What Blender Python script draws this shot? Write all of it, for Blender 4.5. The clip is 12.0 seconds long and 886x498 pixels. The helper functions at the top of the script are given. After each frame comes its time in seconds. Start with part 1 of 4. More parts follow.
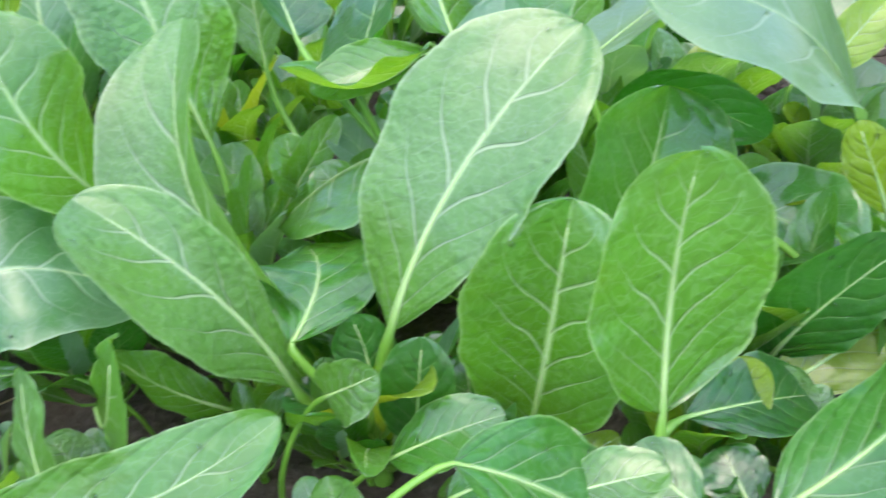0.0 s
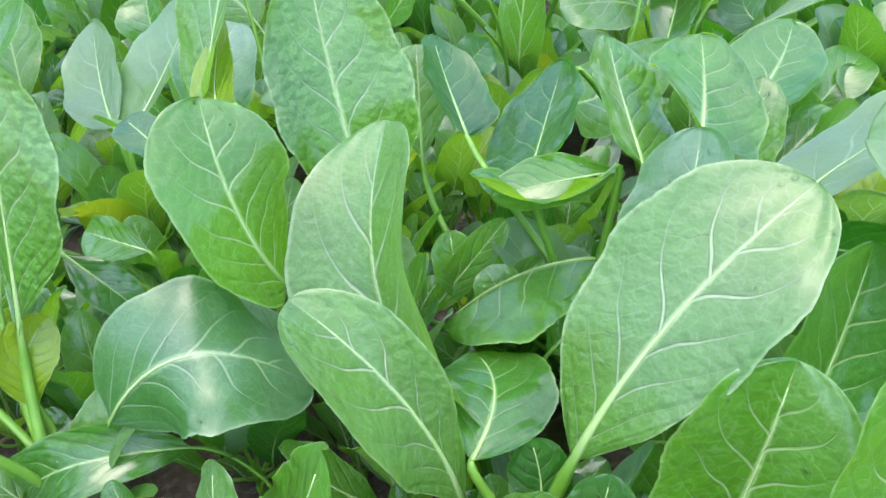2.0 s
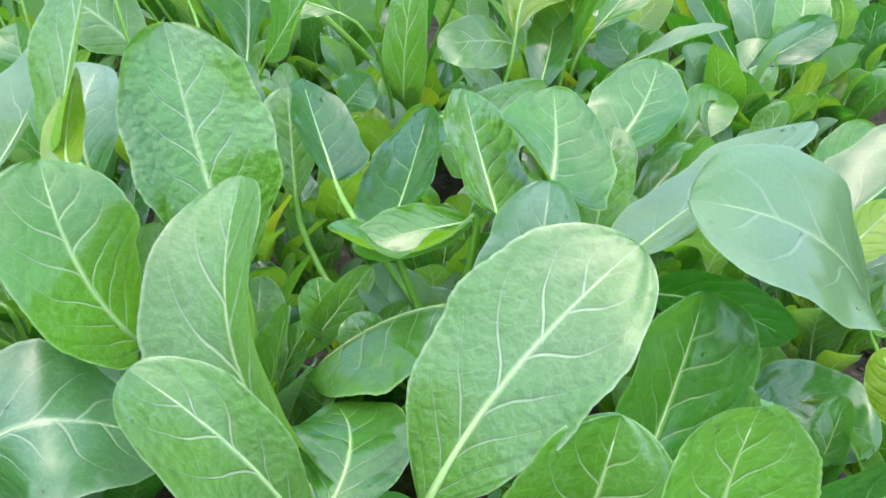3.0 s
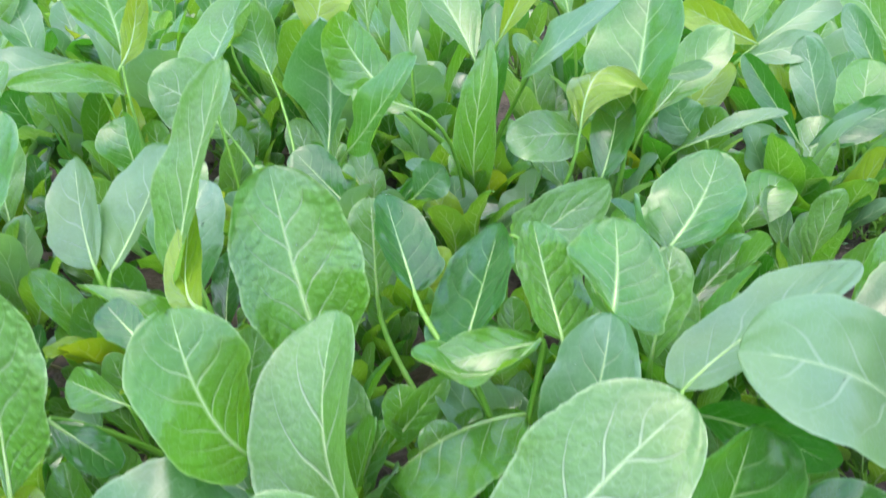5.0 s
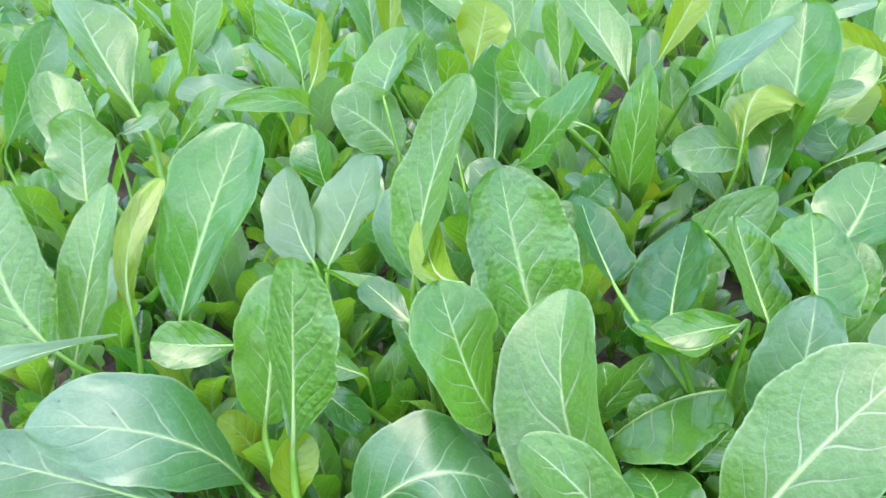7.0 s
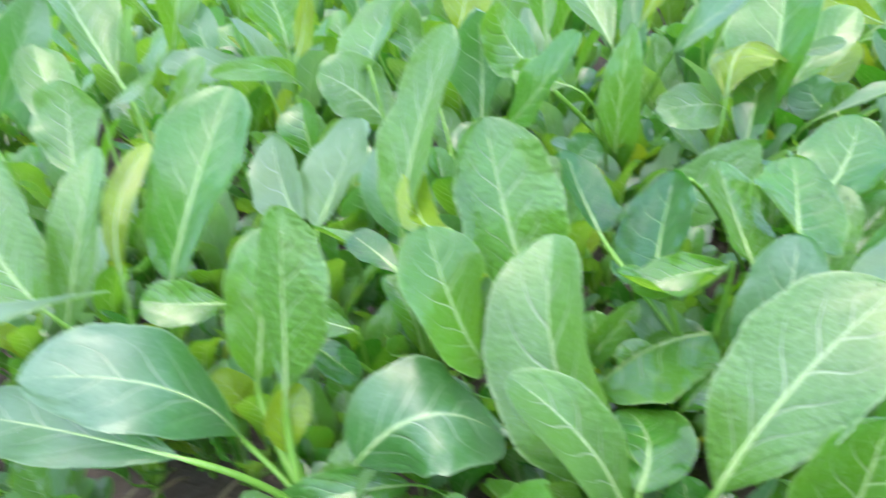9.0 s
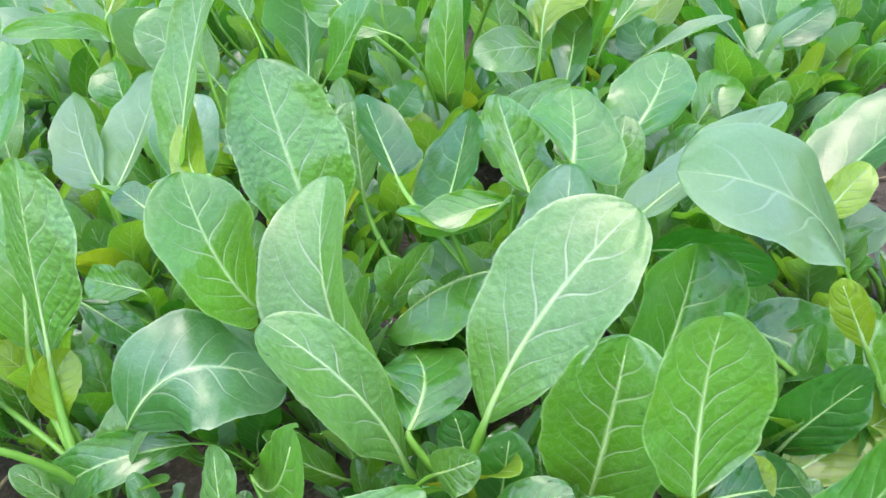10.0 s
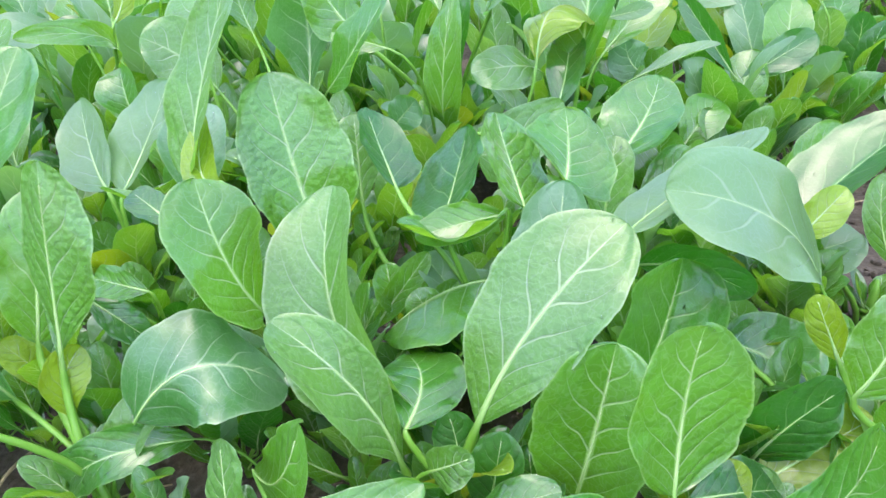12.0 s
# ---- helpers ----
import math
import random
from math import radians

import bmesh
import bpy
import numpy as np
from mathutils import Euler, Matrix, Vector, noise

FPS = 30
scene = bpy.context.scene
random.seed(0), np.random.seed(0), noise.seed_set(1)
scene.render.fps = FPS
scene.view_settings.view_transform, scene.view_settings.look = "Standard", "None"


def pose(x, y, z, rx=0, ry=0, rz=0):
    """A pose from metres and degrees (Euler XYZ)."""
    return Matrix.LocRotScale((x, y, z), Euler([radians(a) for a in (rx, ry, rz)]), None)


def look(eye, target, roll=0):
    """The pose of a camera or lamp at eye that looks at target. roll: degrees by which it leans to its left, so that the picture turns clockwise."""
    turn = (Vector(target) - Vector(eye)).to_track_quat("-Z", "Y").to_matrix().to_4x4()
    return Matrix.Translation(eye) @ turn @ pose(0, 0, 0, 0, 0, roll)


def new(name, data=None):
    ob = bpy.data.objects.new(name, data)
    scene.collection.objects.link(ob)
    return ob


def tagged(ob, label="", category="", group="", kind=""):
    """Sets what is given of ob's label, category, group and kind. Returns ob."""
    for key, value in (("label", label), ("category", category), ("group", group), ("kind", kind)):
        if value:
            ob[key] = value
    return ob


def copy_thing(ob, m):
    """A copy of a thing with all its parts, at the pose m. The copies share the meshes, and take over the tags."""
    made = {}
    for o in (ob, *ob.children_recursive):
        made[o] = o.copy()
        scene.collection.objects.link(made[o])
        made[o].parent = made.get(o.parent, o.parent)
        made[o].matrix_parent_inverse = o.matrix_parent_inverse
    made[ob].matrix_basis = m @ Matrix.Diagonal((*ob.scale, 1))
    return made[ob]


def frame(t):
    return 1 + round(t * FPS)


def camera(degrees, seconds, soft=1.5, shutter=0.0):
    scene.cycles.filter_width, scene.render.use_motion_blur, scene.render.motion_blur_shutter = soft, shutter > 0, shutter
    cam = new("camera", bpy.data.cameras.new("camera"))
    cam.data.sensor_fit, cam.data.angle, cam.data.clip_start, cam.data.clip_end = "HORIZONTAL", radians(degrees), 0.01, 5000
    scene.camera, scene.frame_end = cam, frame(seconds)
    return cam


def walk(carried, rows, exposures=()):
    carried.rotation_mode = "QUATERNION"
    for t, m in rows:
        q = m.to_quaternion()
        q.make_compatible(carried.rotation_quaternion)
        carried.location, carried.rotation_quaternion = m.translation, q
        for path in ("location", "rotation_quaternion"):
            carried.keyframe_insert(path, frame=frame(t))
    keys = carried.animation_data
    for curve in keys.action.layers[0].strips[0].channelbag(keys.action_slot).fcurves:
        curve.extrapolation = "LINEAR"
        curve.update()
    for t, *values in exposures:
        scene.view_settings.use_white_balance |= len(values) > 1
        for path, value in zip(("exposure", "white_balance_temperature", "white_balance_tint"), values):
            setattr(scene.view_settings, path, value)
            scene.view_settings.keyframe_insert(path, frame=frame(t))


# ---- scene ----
cam = camera(59.1, 12.0, shutter=0.5)
PATH = [
    (0, (0.0312, 0.0181, 0.4249), (-0.1627, 1.6773, -0.6748), -7.72),
    (0.5, (0.0091, 0.0075, 0.4362), (-0.2933, 1.6601, -0.6490), -8.30),
    (1, (0.0068, 0.0108, 0.4780), (-0.3079, 1.7026, -0.5412), -7.18),
    (1.5, (-0.0183, 0.0352, 0.4675), (-0.2958, 1.7447, -0.5329), -3.56),
    (2, (-0.0621, 0.0321, 0.4683), (-0.3603, 1.7522, -0.5076), -2.96),
    (2.5, (-0.0103, 0.0363, 0.4778), (-0.2473, 1.7817, -0.4694), -2.13),
    (2.7, (-0.0143, 0.0476, 0.4869), (-0.1017, 1.7955, -0.4813), -0.81),
    (4.3, (-0.0225, -0.0069, 0.5244), (-0.2272, 1.7625, -0.3851), -0.36),
    (4.5, (-0.0238, 0.0019, 0.5266), (-0.2416, 1.7564, -0.4084), -1.15),
    (5, (-0.0232, 0.0282, 0.6150), (-0.2759, 1.7756, -0.3246), -2.73),
    (5.5, (-0.0166, 0.0421, 0.6414), (-0.2933, 1.8021, -0.2673), -4.15),
    (6, (-0.0107, 0.0234, 0.6555), (-0.3047, 1.8209, -0.1706), -4.98),
    (6.5, (-0.0875, -0.0325, 0.6215), (-0.4560, 1.7132, -0.2823), -6.02),
    (7, (-0.1414, -0.0970, 0.6285), (-0.5807, 1.6582, -0.2238), -4.55),
    (7.2, (-0.1372, -0.1100, 0.6315), (-0.5843, 1.6484, -0.2099), -4.45),
    (8.8, (-0.1467, -0.1319, 0.6187), (-0.6418, 1.6093, -0.2316), -7.83),
    (9, (-0.1346, -0.1180, 0.5963), (-0.5548, 1.6293, -0.2815), -5.68),
    (9.5, (-0.0390, -0.0887, 0.5507), (-0.2905, 1.6455, -0.4132), -5.70),
    (10, (-0.0089, -0.0949, 0.5543), (-0.2254, 1.6434, -0.4108), -6.01),
    (10.5, (-0.0012, -0.1074, 0.5528), (-0.1676, 1.6348, -0.4152), -4.95),
    (11, (-0.0048, -0.1148, 0.5575), (-0.1664, 1.6346, -0.3982), -4.63),
    (11.5, (-0.0088, -0.1205, 0.5620), (-0.1728, 1.6348, -0.3826), -4.36),
    (12, (-0.0169, -0.1273, 0.5693), (-0.1969, 1.6285, -0.3715), -3.99),
]
walk(cam, [(t, look(eye, target, roll)) for t, eye, target, roll in PATH], exposures=[(0, 2.08), (4.5, 2.1), (6, 2.18), (9, 2.19), (12, 2.23)])

# ---- light ----
world = bpy.data.worlds.new("sky")
scene.world = world
world.use_nodes = True
wn = world.node_tree.nodes
sky = wn.new("ShaderNodeTexSky")
sky.sky_type, sky.sun_disc = "NISHITA", False
SUN_UP, SUN_ROUND = radians(76), radians(190)
sky.sun_elevation, sky.sun_rotation = SUN_UP, SUN_ROUND
sky.air_density, sky.dust_density, sky.ozone_density = 1.0, 2.5, 1.5
world.node_tree.links.new(sky.outputs["Color"], wn["Background"].inputs["Color"])
wn["Background"].inputs["Strength"].default_value = 0.15
sun = new("sun", bpy.data.lights.new("sun", "SUN"))
sun.data.energy, sun.data.angle, sun.data.color = 0.55, radians(120), (1.0, 0.99, 0.98)
toward = Vector((math.sin(SUN_ROUND) * math.cos(SUN_UP), math.cos(SUN_ROUND) * math.cos(SUN_UP), math.sin(SUN_UP)))
sun.matrix_world = look(toward * 20, (0, 0, 0))


# ---- materials ----
class Nodes:
    """Short hand for building a node tree."""

    def __init__(self, name):
        self.mat = bpy.data.materials.new(name)
        self.mat.use_nodes = True
        self.tree = self.mat.node_tree
        self.tree.nodes.clear()
        self.out = self.tree.nodes.new("ShaderNodeOutputMaterial")

    def put(self, kind, **given):
        node = self.tree.nodes.new(kind)
        for key, value in given.items():
            if key == "op":
                node.operation = value
            elif key == "dims":
                node.noise_dimensions = value
            elif key == "feature":
                node.feature = value
            else:
                self.link(value, node.inputs[key.replace("_", " ")])
        return node

    def link(self, value, socket):
        if isinstance(value, bpy.types.NodeSocket):
            self.tree.links.new(value, socket)
        else:
            socket.default_value = value

    def math(self, op, a, b=0.0, clamp=False):
        node = self.tree.nodes.new("ShaderNodeMath")
        node.operation, node.use_clamp = op, clamp
        self.link(a, node.inputs[0])
        self.link(b, node.inputs[1])
        return node.outputs[0]

    def ramp(self, value, low, high, to_low=0.0, to_high=1.0):
        node = self.tree.nodes.new("ShaderNodeMapRange")
        node.interpolation_type = "SMOOTHSTEP"
        for name, v in (("Value", value), ("From Min", low), ("From Max", high), ("To Min", to_low), ("To Max", to_high)):
            self.link(v, node.inputs[name])
        return node.outputs["Result"]

    def mix(self, factor, a, b, blend="MIX"):
        node = self.tree.nodes.new("ShaderNodeMix")
        node.data_type, node.blend_type = "RGBA", blend
        self.link(factor, node.inputs[0])
        self.link(a, node.inputs[6])
        self.link(b, node.inputs[7])
        return node.outputs[2]


def leaf_material(name, colour, vein, glow, rough=0.42, veins=8.0, bloom_sheen=0.3, gloss=1.6, relief=1.0, thin=0.46, coat=0.16):
    """A living leaf: waxy upper skin, pale branching veins, light passing through."""
    n = Nodes(name)
    uv = n.put("ShaderNodeUVMap").outputs["UV"]
    place = n.put("ShaderNodeTexCoord").outputs["Object"]
    rnd = n.put("ShaderNodeObjectInfo").outputs["Random"]
    warp = n.put("ShaderNodeTexNoise", Vector=uv, Scale=5.0, Detail=2.0)
    wob = n.math("SUBTRACT", warp.outputs["Fac"], 0.5)
    sep = n.put("ShaderNodeSeparateXYZ", Vector=uv)
    u, v = sep.outputs["X"], sep.outputs["Y"]
    side = n.math("SUBTRACT", u, 0.5)
    a = n.math("MULTIPLY", n.math("ABSOLUTE", side), 2.0)
    half = n.math("MULTIPLY", n.math("GREATER_THAN", side, 0.0), 0.43)
    drift = n.put("ShaderNodeTexNoise", Vector=uv, Scale=2.3, Detail=1.0)
    drift = n.math("MULTIPLY", n.math("SUBTRACT", drift.outputs["Fac"], 0.5), 0.14)
    own = n.math("MULTIPLY", rnd, 3.0)

    def lines(count, slope, power, jitter, wide):
        rise = n.math("ADD", n.math("MULTIPLY", n.math("POWER", a, power), slope), n.math("MULTIPLY", n.math("POWER", a, 4.0), slope * 0.45))
        q = n.math("SUBTRACT", v, rise)
        q = n.math("ADD", q, n.math("ADD", n.math("MULTIPLY", wob, jitter), drift))
        q = n.math("ADD", n.math("ADD", n.math("MULTIPLY", q, count), half), own)
        d = n.math("ABSOLUTE", n.math("SUBTRACT", n.math("FRACT", q), 0.5))
        thick = n.math("MULTIPLY", n.math("SUBTRACT", 1.05, a), wide)
        return d, n.math("SUBTRACT", 1.0, n.ramp(d, n.math("MULTIPLY", thick, 0.3), thick), clamp=True)

    d, line = lines(veins, 0.3, 0.9, 0.03, 0.075)
    line = n.math("MULTIPLY", line, n.math("MULTIPLY", n.ramp(a, 0.95, 0.35, 0.0, 1.0), n.ramp(v, 0.97, 0.78, 0.0, 1.0)))
    _, small = lines(veins * 2.1, -0.16, 1.0, 0.15, 0.085)
    small = n.math("MULTIPLY", small, n.math("MULTIPLY", n.ramp(a, 0.1, 0.45, 0.0, 0.6), n.ramp(v, 0.95, 0.75, 0.0, 1.0)))
    soft = n.math("MULTIPLY", n.math("SUBTRACT", 1.0, n.ramp(d, 0.0, 0.3), clamp=True), n.ramp(v, 1.0, 0.8, 0.0, 1.0))
    rib = n.math("SUBTRACT", 1.0, n.ramp(n.math("DIVIDE", a, n.math("SUBTRACT", 1.12, v)), 0.03, 0.1), clamp=True)
    bend = n.put("ShaderNodeTexNoise", Vector=place, Scale=70.0, Detail=1.0)
    net = n.put("ShaderNodeTexVoronoi", feature="DISTANCE_TO_EDGE", Vector=n.mix(0.012, place, bend.outputs["Color"], "LINEAR_LIGHT"), Scale=105.0)
    mesh = n.math("SUBTRACT", 1.0, n.ramp(net.outputs["Distance"], 0.0, 0.09), clamp=True)
    blot = n.put("ShaderNodeTexNoise", Vector=place, Scale=16.0, Detail=3.0)
    quilt = n.put("ShaderNodeTexNoise", Vector=place, Scale=105.0, Detail=2.0)
    cell = n.put("ShaderNodeTexVoronoi", feature="SMOOTH_F1", Vector=place, Scale=150.0, Smoothness=0.35)
    grain = n.put("ShaderNodeTexNoise", Vector=place, Scale=420.0, Detail=2.0)
    light = [min(1.0, c * 1.12) for c in colour[:3]] + [1.0]
    dark = [c * 0.7 for c in colour[:3]] + [1.0]
    base = n.mix(n.ramp(blot.outputs["Fac"], 0.3, 0.7), dark, light)
    base = n.mix(n.math("MULTIPLY", rnd, 0.3), base, [colour[0] * 1.35, colour[1] * 1.15, colour[2] * 0.8, 1.0])
    # pale wax bloom in patches; it also paints bluish sky sheen into the colour
    wax_sheen_tint = n.put("ShaderNodeTexNoise", Vector=place, Scale=11.0, Detail=2.0)
    wax_sheen_tint = n.ramp(n.math("ADD", n.math("MULTIPLY", v, 0.25), wax_sheen_tint.outputs["Fac"]), 0.4, 0.85, 0.0, bloom_sheen)
    base = n.mix(wax_sheen_tint, base, (0.190, 0.325, 0.235, 1))
    base = n.mix(n.math("MULTIPLY", mesh, 0.13), base, vein)
    base = n.mix(n.math("MULTIPLY", small, 0.26), base, vein)
    base = n.mix(n.math("MULTIPLY", line, 0.85), base, vein)
    base = n.mix(n.math("MULTIPLY", rib, 0.85), base, vein)
    edge = n.ramp(a, 0.95, 0.985)
    base = n.mix(n.math("MULTIPLY", edge, 0.5), base, vein)
    height = n.math("SUBTRACT", n.math("MULTIPLY", quilt.outputs["Fac"], 0.36), n.math("MULTIPLY", line, 0.22))
    height = n.math("SUBTRACT", height, n.math("MULTIPLY", soft, 0.13))
    height = n.math("SUBTRACT", height, n.math("MULTIPLY", small, 0.06))
    bulge = n.math("MULTIPLY", cell.outputs["Distance"], n.ramp(a, 0.0, 0.8, 0.08 * relief, 0.22 * relief))
    height = n.math("SUBTRACT", height, bulge)
    height = n.math("ADD", height, n.math("MULTIPLY", grain.outputs["Fac"], 0.08))
    bump = n.put("ShaderNodeBump", Height=height, Strength=1.0, Distance=0.005 * relief)
    skin = n.put("ShaderNodeBsdfPrincipled", Base_Color=base, Normal=bump.outputs["Normal"])
    n.link(n.ramp(blot.outputs["Fac"], 0.25, 0.75, rough - 0.07, rough + 0.1), skin.inputs["Roughness"])
    skin.inputs["IOR"].default_value = 1.5
    skin.inputs["Specular IOR Level"].default_value = 0.3
    skin.inputs["Coat IOR"].default_value = gloss
    skin.inputs["Coat Weight"].default_value = 1.0
    skin.inputs["Coat Roughness"].default_value = coat
    through_colour = n.mix(n.math("MULTIPLY", line, 0.6), n.mix(n.math("MULTIPLY", mesh, 0.18), glow, vein), vein)
    back = n.put("ShaderNodeBsdfTranslucent", Color=through_colour)
    both = n.put("ShaderNodeMixShader", Fac=thin)
    n.tree.links.new(skin.outputs[0], both.inputs[1])
    n.tree.links.new(back.outputs[0], both.inputs[2])
    n.tree.links.new(both.outputs[0], n.out.inputs["Surface"])
    return n.mat


def stalk_material():
    n = Nodes("leaf_stalk")
    place = n.put("ShaderNodeTexCoord").outputs["Object"]
    streak = n.put("ShaderNodeTexNoise", Vector=place, Scale=60.0, Detail=3.0)
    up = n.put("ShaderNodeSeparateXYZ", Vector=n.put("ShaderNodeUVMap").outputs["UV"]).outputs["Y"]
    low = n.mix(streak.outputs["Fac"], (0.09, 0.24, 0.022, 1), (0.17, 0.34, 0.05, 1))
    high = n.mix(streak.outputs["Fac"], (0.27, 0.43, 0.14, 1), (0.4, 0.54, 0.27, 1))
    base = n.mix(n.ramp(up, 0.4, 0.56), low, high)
    bump = n.put("ShaderNodeBump", Height=streak.outputs["Fac"], Strength=0.3, Distance=0.001)
    skin = n.put("ShaderNodeBsdfPrincipled", Base_Color=base, Roughness=0.4, Normal=bump.outputs["Normal"])
    skin.inputs["Subsurface Weight"].default_value = 0.25
    skin.inputs["Subsurface Radius"].default_value = (0.004, 0.006, 0.002)
    skin.inputs["Subsurface Scale"].default_value = 0.5
    n.tree.links.new(skin.outputs[0], n.out.inputs["Surface"])
    return n.mat


def soil_material():
    n = Nodes("soil")
    place = n.put("ShaderNodeTexCoord").outputs["Object"]
    big = n.put("ShaderNodeTexNoise", Vector=place, Scale=9.0, Detail=5.0)
    fine = n.put("ShaderNodeTexNoise", Vector=place, Scale=120.0, Detail=6.0)
    clod = n.put("ShaderNodeTexVoronoi", Vector=place, Scale=60.0)
    base = n.mix(n.ramp(big.outputs["Fac"], 0.3, 0.7), (0.032, 0.023, 0.018, 1), (0.09, 0.068, 0.055, 1))
    base = n.mix(n.ramp(fine.outputs["Fac"], 0.45, 0.75, 0.0, 0.6), base, (0.12, 0.1, 0.09, 1))
    height = n.math("ADD", n.math("MULTIPLY", clod.outputs["Distance"], 0.8), fine.outputs["Fac"])
    bump = n.put("ShaderNodeBump", Height=height, Strength=0.9, Distance=0.006)
    skin = n.put("ShaderNodeBsdfPrincipled", Base_Color=base, Roughness=0.9, Normal=bump.outputs["Normal"])
    n.tree.links.new(skin.outputs[0], n.out.inputs["Surface"])
    return n.mat


TONES = {
    "pale": leaf_material("leaf_pale", (0.090, 0.245, 0.040, 1), (0.450, 0.600, 0.350, 1), (0.250, 0.500, 0.045, 1), 0.42, 6.0, 0.26, 1.62, 1.25, coat=0.22),
    "light": leaf_material("leaf_light", (0.07, 0.255, 0.019, 1), (0.400, 0.590, 0.250, 1), (0.250, 0.492, 0.014, 1), 0.38, 6.5, 0.15, 1.76),
    "crinkled": leaf_material("leaf_crinkled", (0.075, 0.245, 0.026, 1), (0.430, 0.610, 0.310, 1), (0.230, 0.480, 0.018, 1), 0.36, 7.0, 0.24, 1.78, 1.7),
    "underside": leaf_material("leaf_underside", (0.165, 0.300, 0.150, 1), (0.300, 0.440, 0.270, 1), (0.200, 0.420, 0.070, 1), 0.5, 5.0, 0.6, 1.5, 0.45),
    "mid": leaf_material("leaf_mid", (0.04, 0.205, 0.016, 1), (0.330, 0.540, 0.200, 1), (0.180, 0.441, 0.010, 1), 0.36, 6.5, 0.14, 1.78),
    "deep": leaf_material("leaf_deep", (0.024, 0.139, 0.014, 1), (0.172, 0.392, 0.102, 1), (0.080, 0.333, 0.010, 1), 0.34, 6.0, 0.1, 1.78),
    "blue": leaf_material("leaf_bluish", (0.053, 0.189, 0.046, 1), (0.340, 0.500, 0.290, 1), (0.119, 0.374, 0.024, 1), 0.36, 6.0, 0.75, 1.7, 0.7, coat=0.28),
    "yellow": leaf_material("leaf_yellowing", (0.182, 0.328, 0.016, 1), (0.408, 0.517, 0.172, 1), (0.400, 0.515, 0.014, 1), 0.45, 6.0, 0.03, 1.5),
}


def water_material():
    n = Nodes("water")
    skin = n.put("ShaderNodeBsdfPrincipled", Roughness=0.02)
    skin.inputs["Base Color"].default_value = (1, 1, 1, 1)
    skin.inputs["Transmission Weight"].default_value = 1.0
    skin.inputs["IOR"].default_value = 1.33
    n.tree.links.new(skin.outputs[0], n.out.inputs["Surface"])
    return n.mat


def straw_material():
    n = Nodes("straw")
    place = n.put("ShaderNodeTexCoord").outputs["Object"]
    rnd = n.put("ShaderNodeObjectInfo").outputs["Random"]
    streak = n.put("ShaderNodeTexNoise", Vector=place, Scale=140.0, Detail=3.0)
    base = n.mix(streak.outputs["Fac"], (0.2, 0.14, 0.07, 1), (0.42, 0.34, 0.2, 1))
    base = n.mix(n.math("MULTIPLY", rnd, 0.6), base, (0.3, 0.25, 0.17, 1))
    bump = n.put("ShaderNodeBump", Height=streak.outputs["Fac"], Strength=0.4, Distance=0.001)
    skin = n.put("ShaderNodeBsdfPrincipled", Base_Color=base, Roughness=0.7, Normal=bump.outputs["Normal"])
    n.tree.links.new(skin.outputs[0], n.out.inputs["Surface"])
    return n.mat


WATER = water_material()
STRAW = straw_material()
STALK = stalk_material()
SOIL = soil_material()


# ---- builders ----
def part(name, mesh, material, parent, label="", kind=""):
    """Links a mesh as one object under a thing or a part."""
    if not mesh.materials:
        mesh.materials.append(material)
    ob = new(name, mesh)
    ob.parent = parent
    return tagged(ob, label, kind=kind)


def mesh_of(name, verts, faces, uvs=None):
    me = bpy.data.meshes.new(name)
    me.from_pydata([tuple(v) for v in verts], [], faces)
    if uvs is not None:
        layer = me.uv_layers.new(name="UVMap")
        index = np.empty(len(me.loops), int)
        me.loops.foreach_get("vertex_index", index)
        layer.data.foreach_set("uv", np.asarray(uvs, float)[index].ravel())
    me.polygons.foreach_set("use_smooth", [True] * len(me.polygons))
    me.update()
    return me


def tube(points, radii, sides=7, flat=0.8, across=(1.0, 0.0, 0.0)):
    """A tapered, flattened stalk along points; flat: one value, or one a point. Gives vertices, faces and uvs."""
    points = np.asarray(points, float)
    ways = np.gradient(points, axis=0)
    verts, faces, uvs = [], [], []
    across = np.array(across, float)
    flats = np.broadcast_to(flat, len(points))
    for i, (p, w, r) in enumerate(zip(points, ways, radii)):
        w = w / (np.linalg.norm(w) + 1e-9)
        across = across - w * (across @ w)
        across /= np.linalg.norm(across) + 1e-9
        over = np.cross(w, across)
        for k in range(sides):
            a = 2 * math.pi * k / sides
            verts.append(p + across * math.cos(a) * r + over * math.sin(a) * r * flats[i])
            uvs.append((k / sides, i / (len(points) - 1)))
    for i in range(len(points) - 1):
        for k in range(sides):
            a, b = i * sides + k, i * sides + (k + 1) % sides
            faces.append((a, b, b + sides, a + sides))
    faces.append(tuple(range(sides - 1, -1, -1)))
    faces.append(tuple((len(points) - 1) * sides + k for k in range(sides)))
    return verts, faces, uvs


def bead(verts, faces, at, x, y, z, size):
    """Adds one flattened drop of water that sits on a surface."""
    first, rings, sides = len(verts), 4, 8
    for i in range(rings):
        lat = math.radians(-25 + 105 * i / (rings - 1))
        for k in range(sides):
            a = 2 * math.pi * k / sides
            verts.append(at + (x * math.cos(a) + y * math.sin(a)) * math.cos(lat) * size + z * (math.sin(lat) * 0.62 + 0.12) * size)
    for i in range(rings - 1):
        for k in range(sides):
            a, b = first + i * sides + k, first + i * sides + (k + 1) % sides
            faces.append((a, b, b + sides, a + sides))
    faces.append(tuple(first + k for k in range(sides - 1, -1, -1)))
    faces.append(tuple(first + (rings - 1) * sides + k for k in range(sides)))


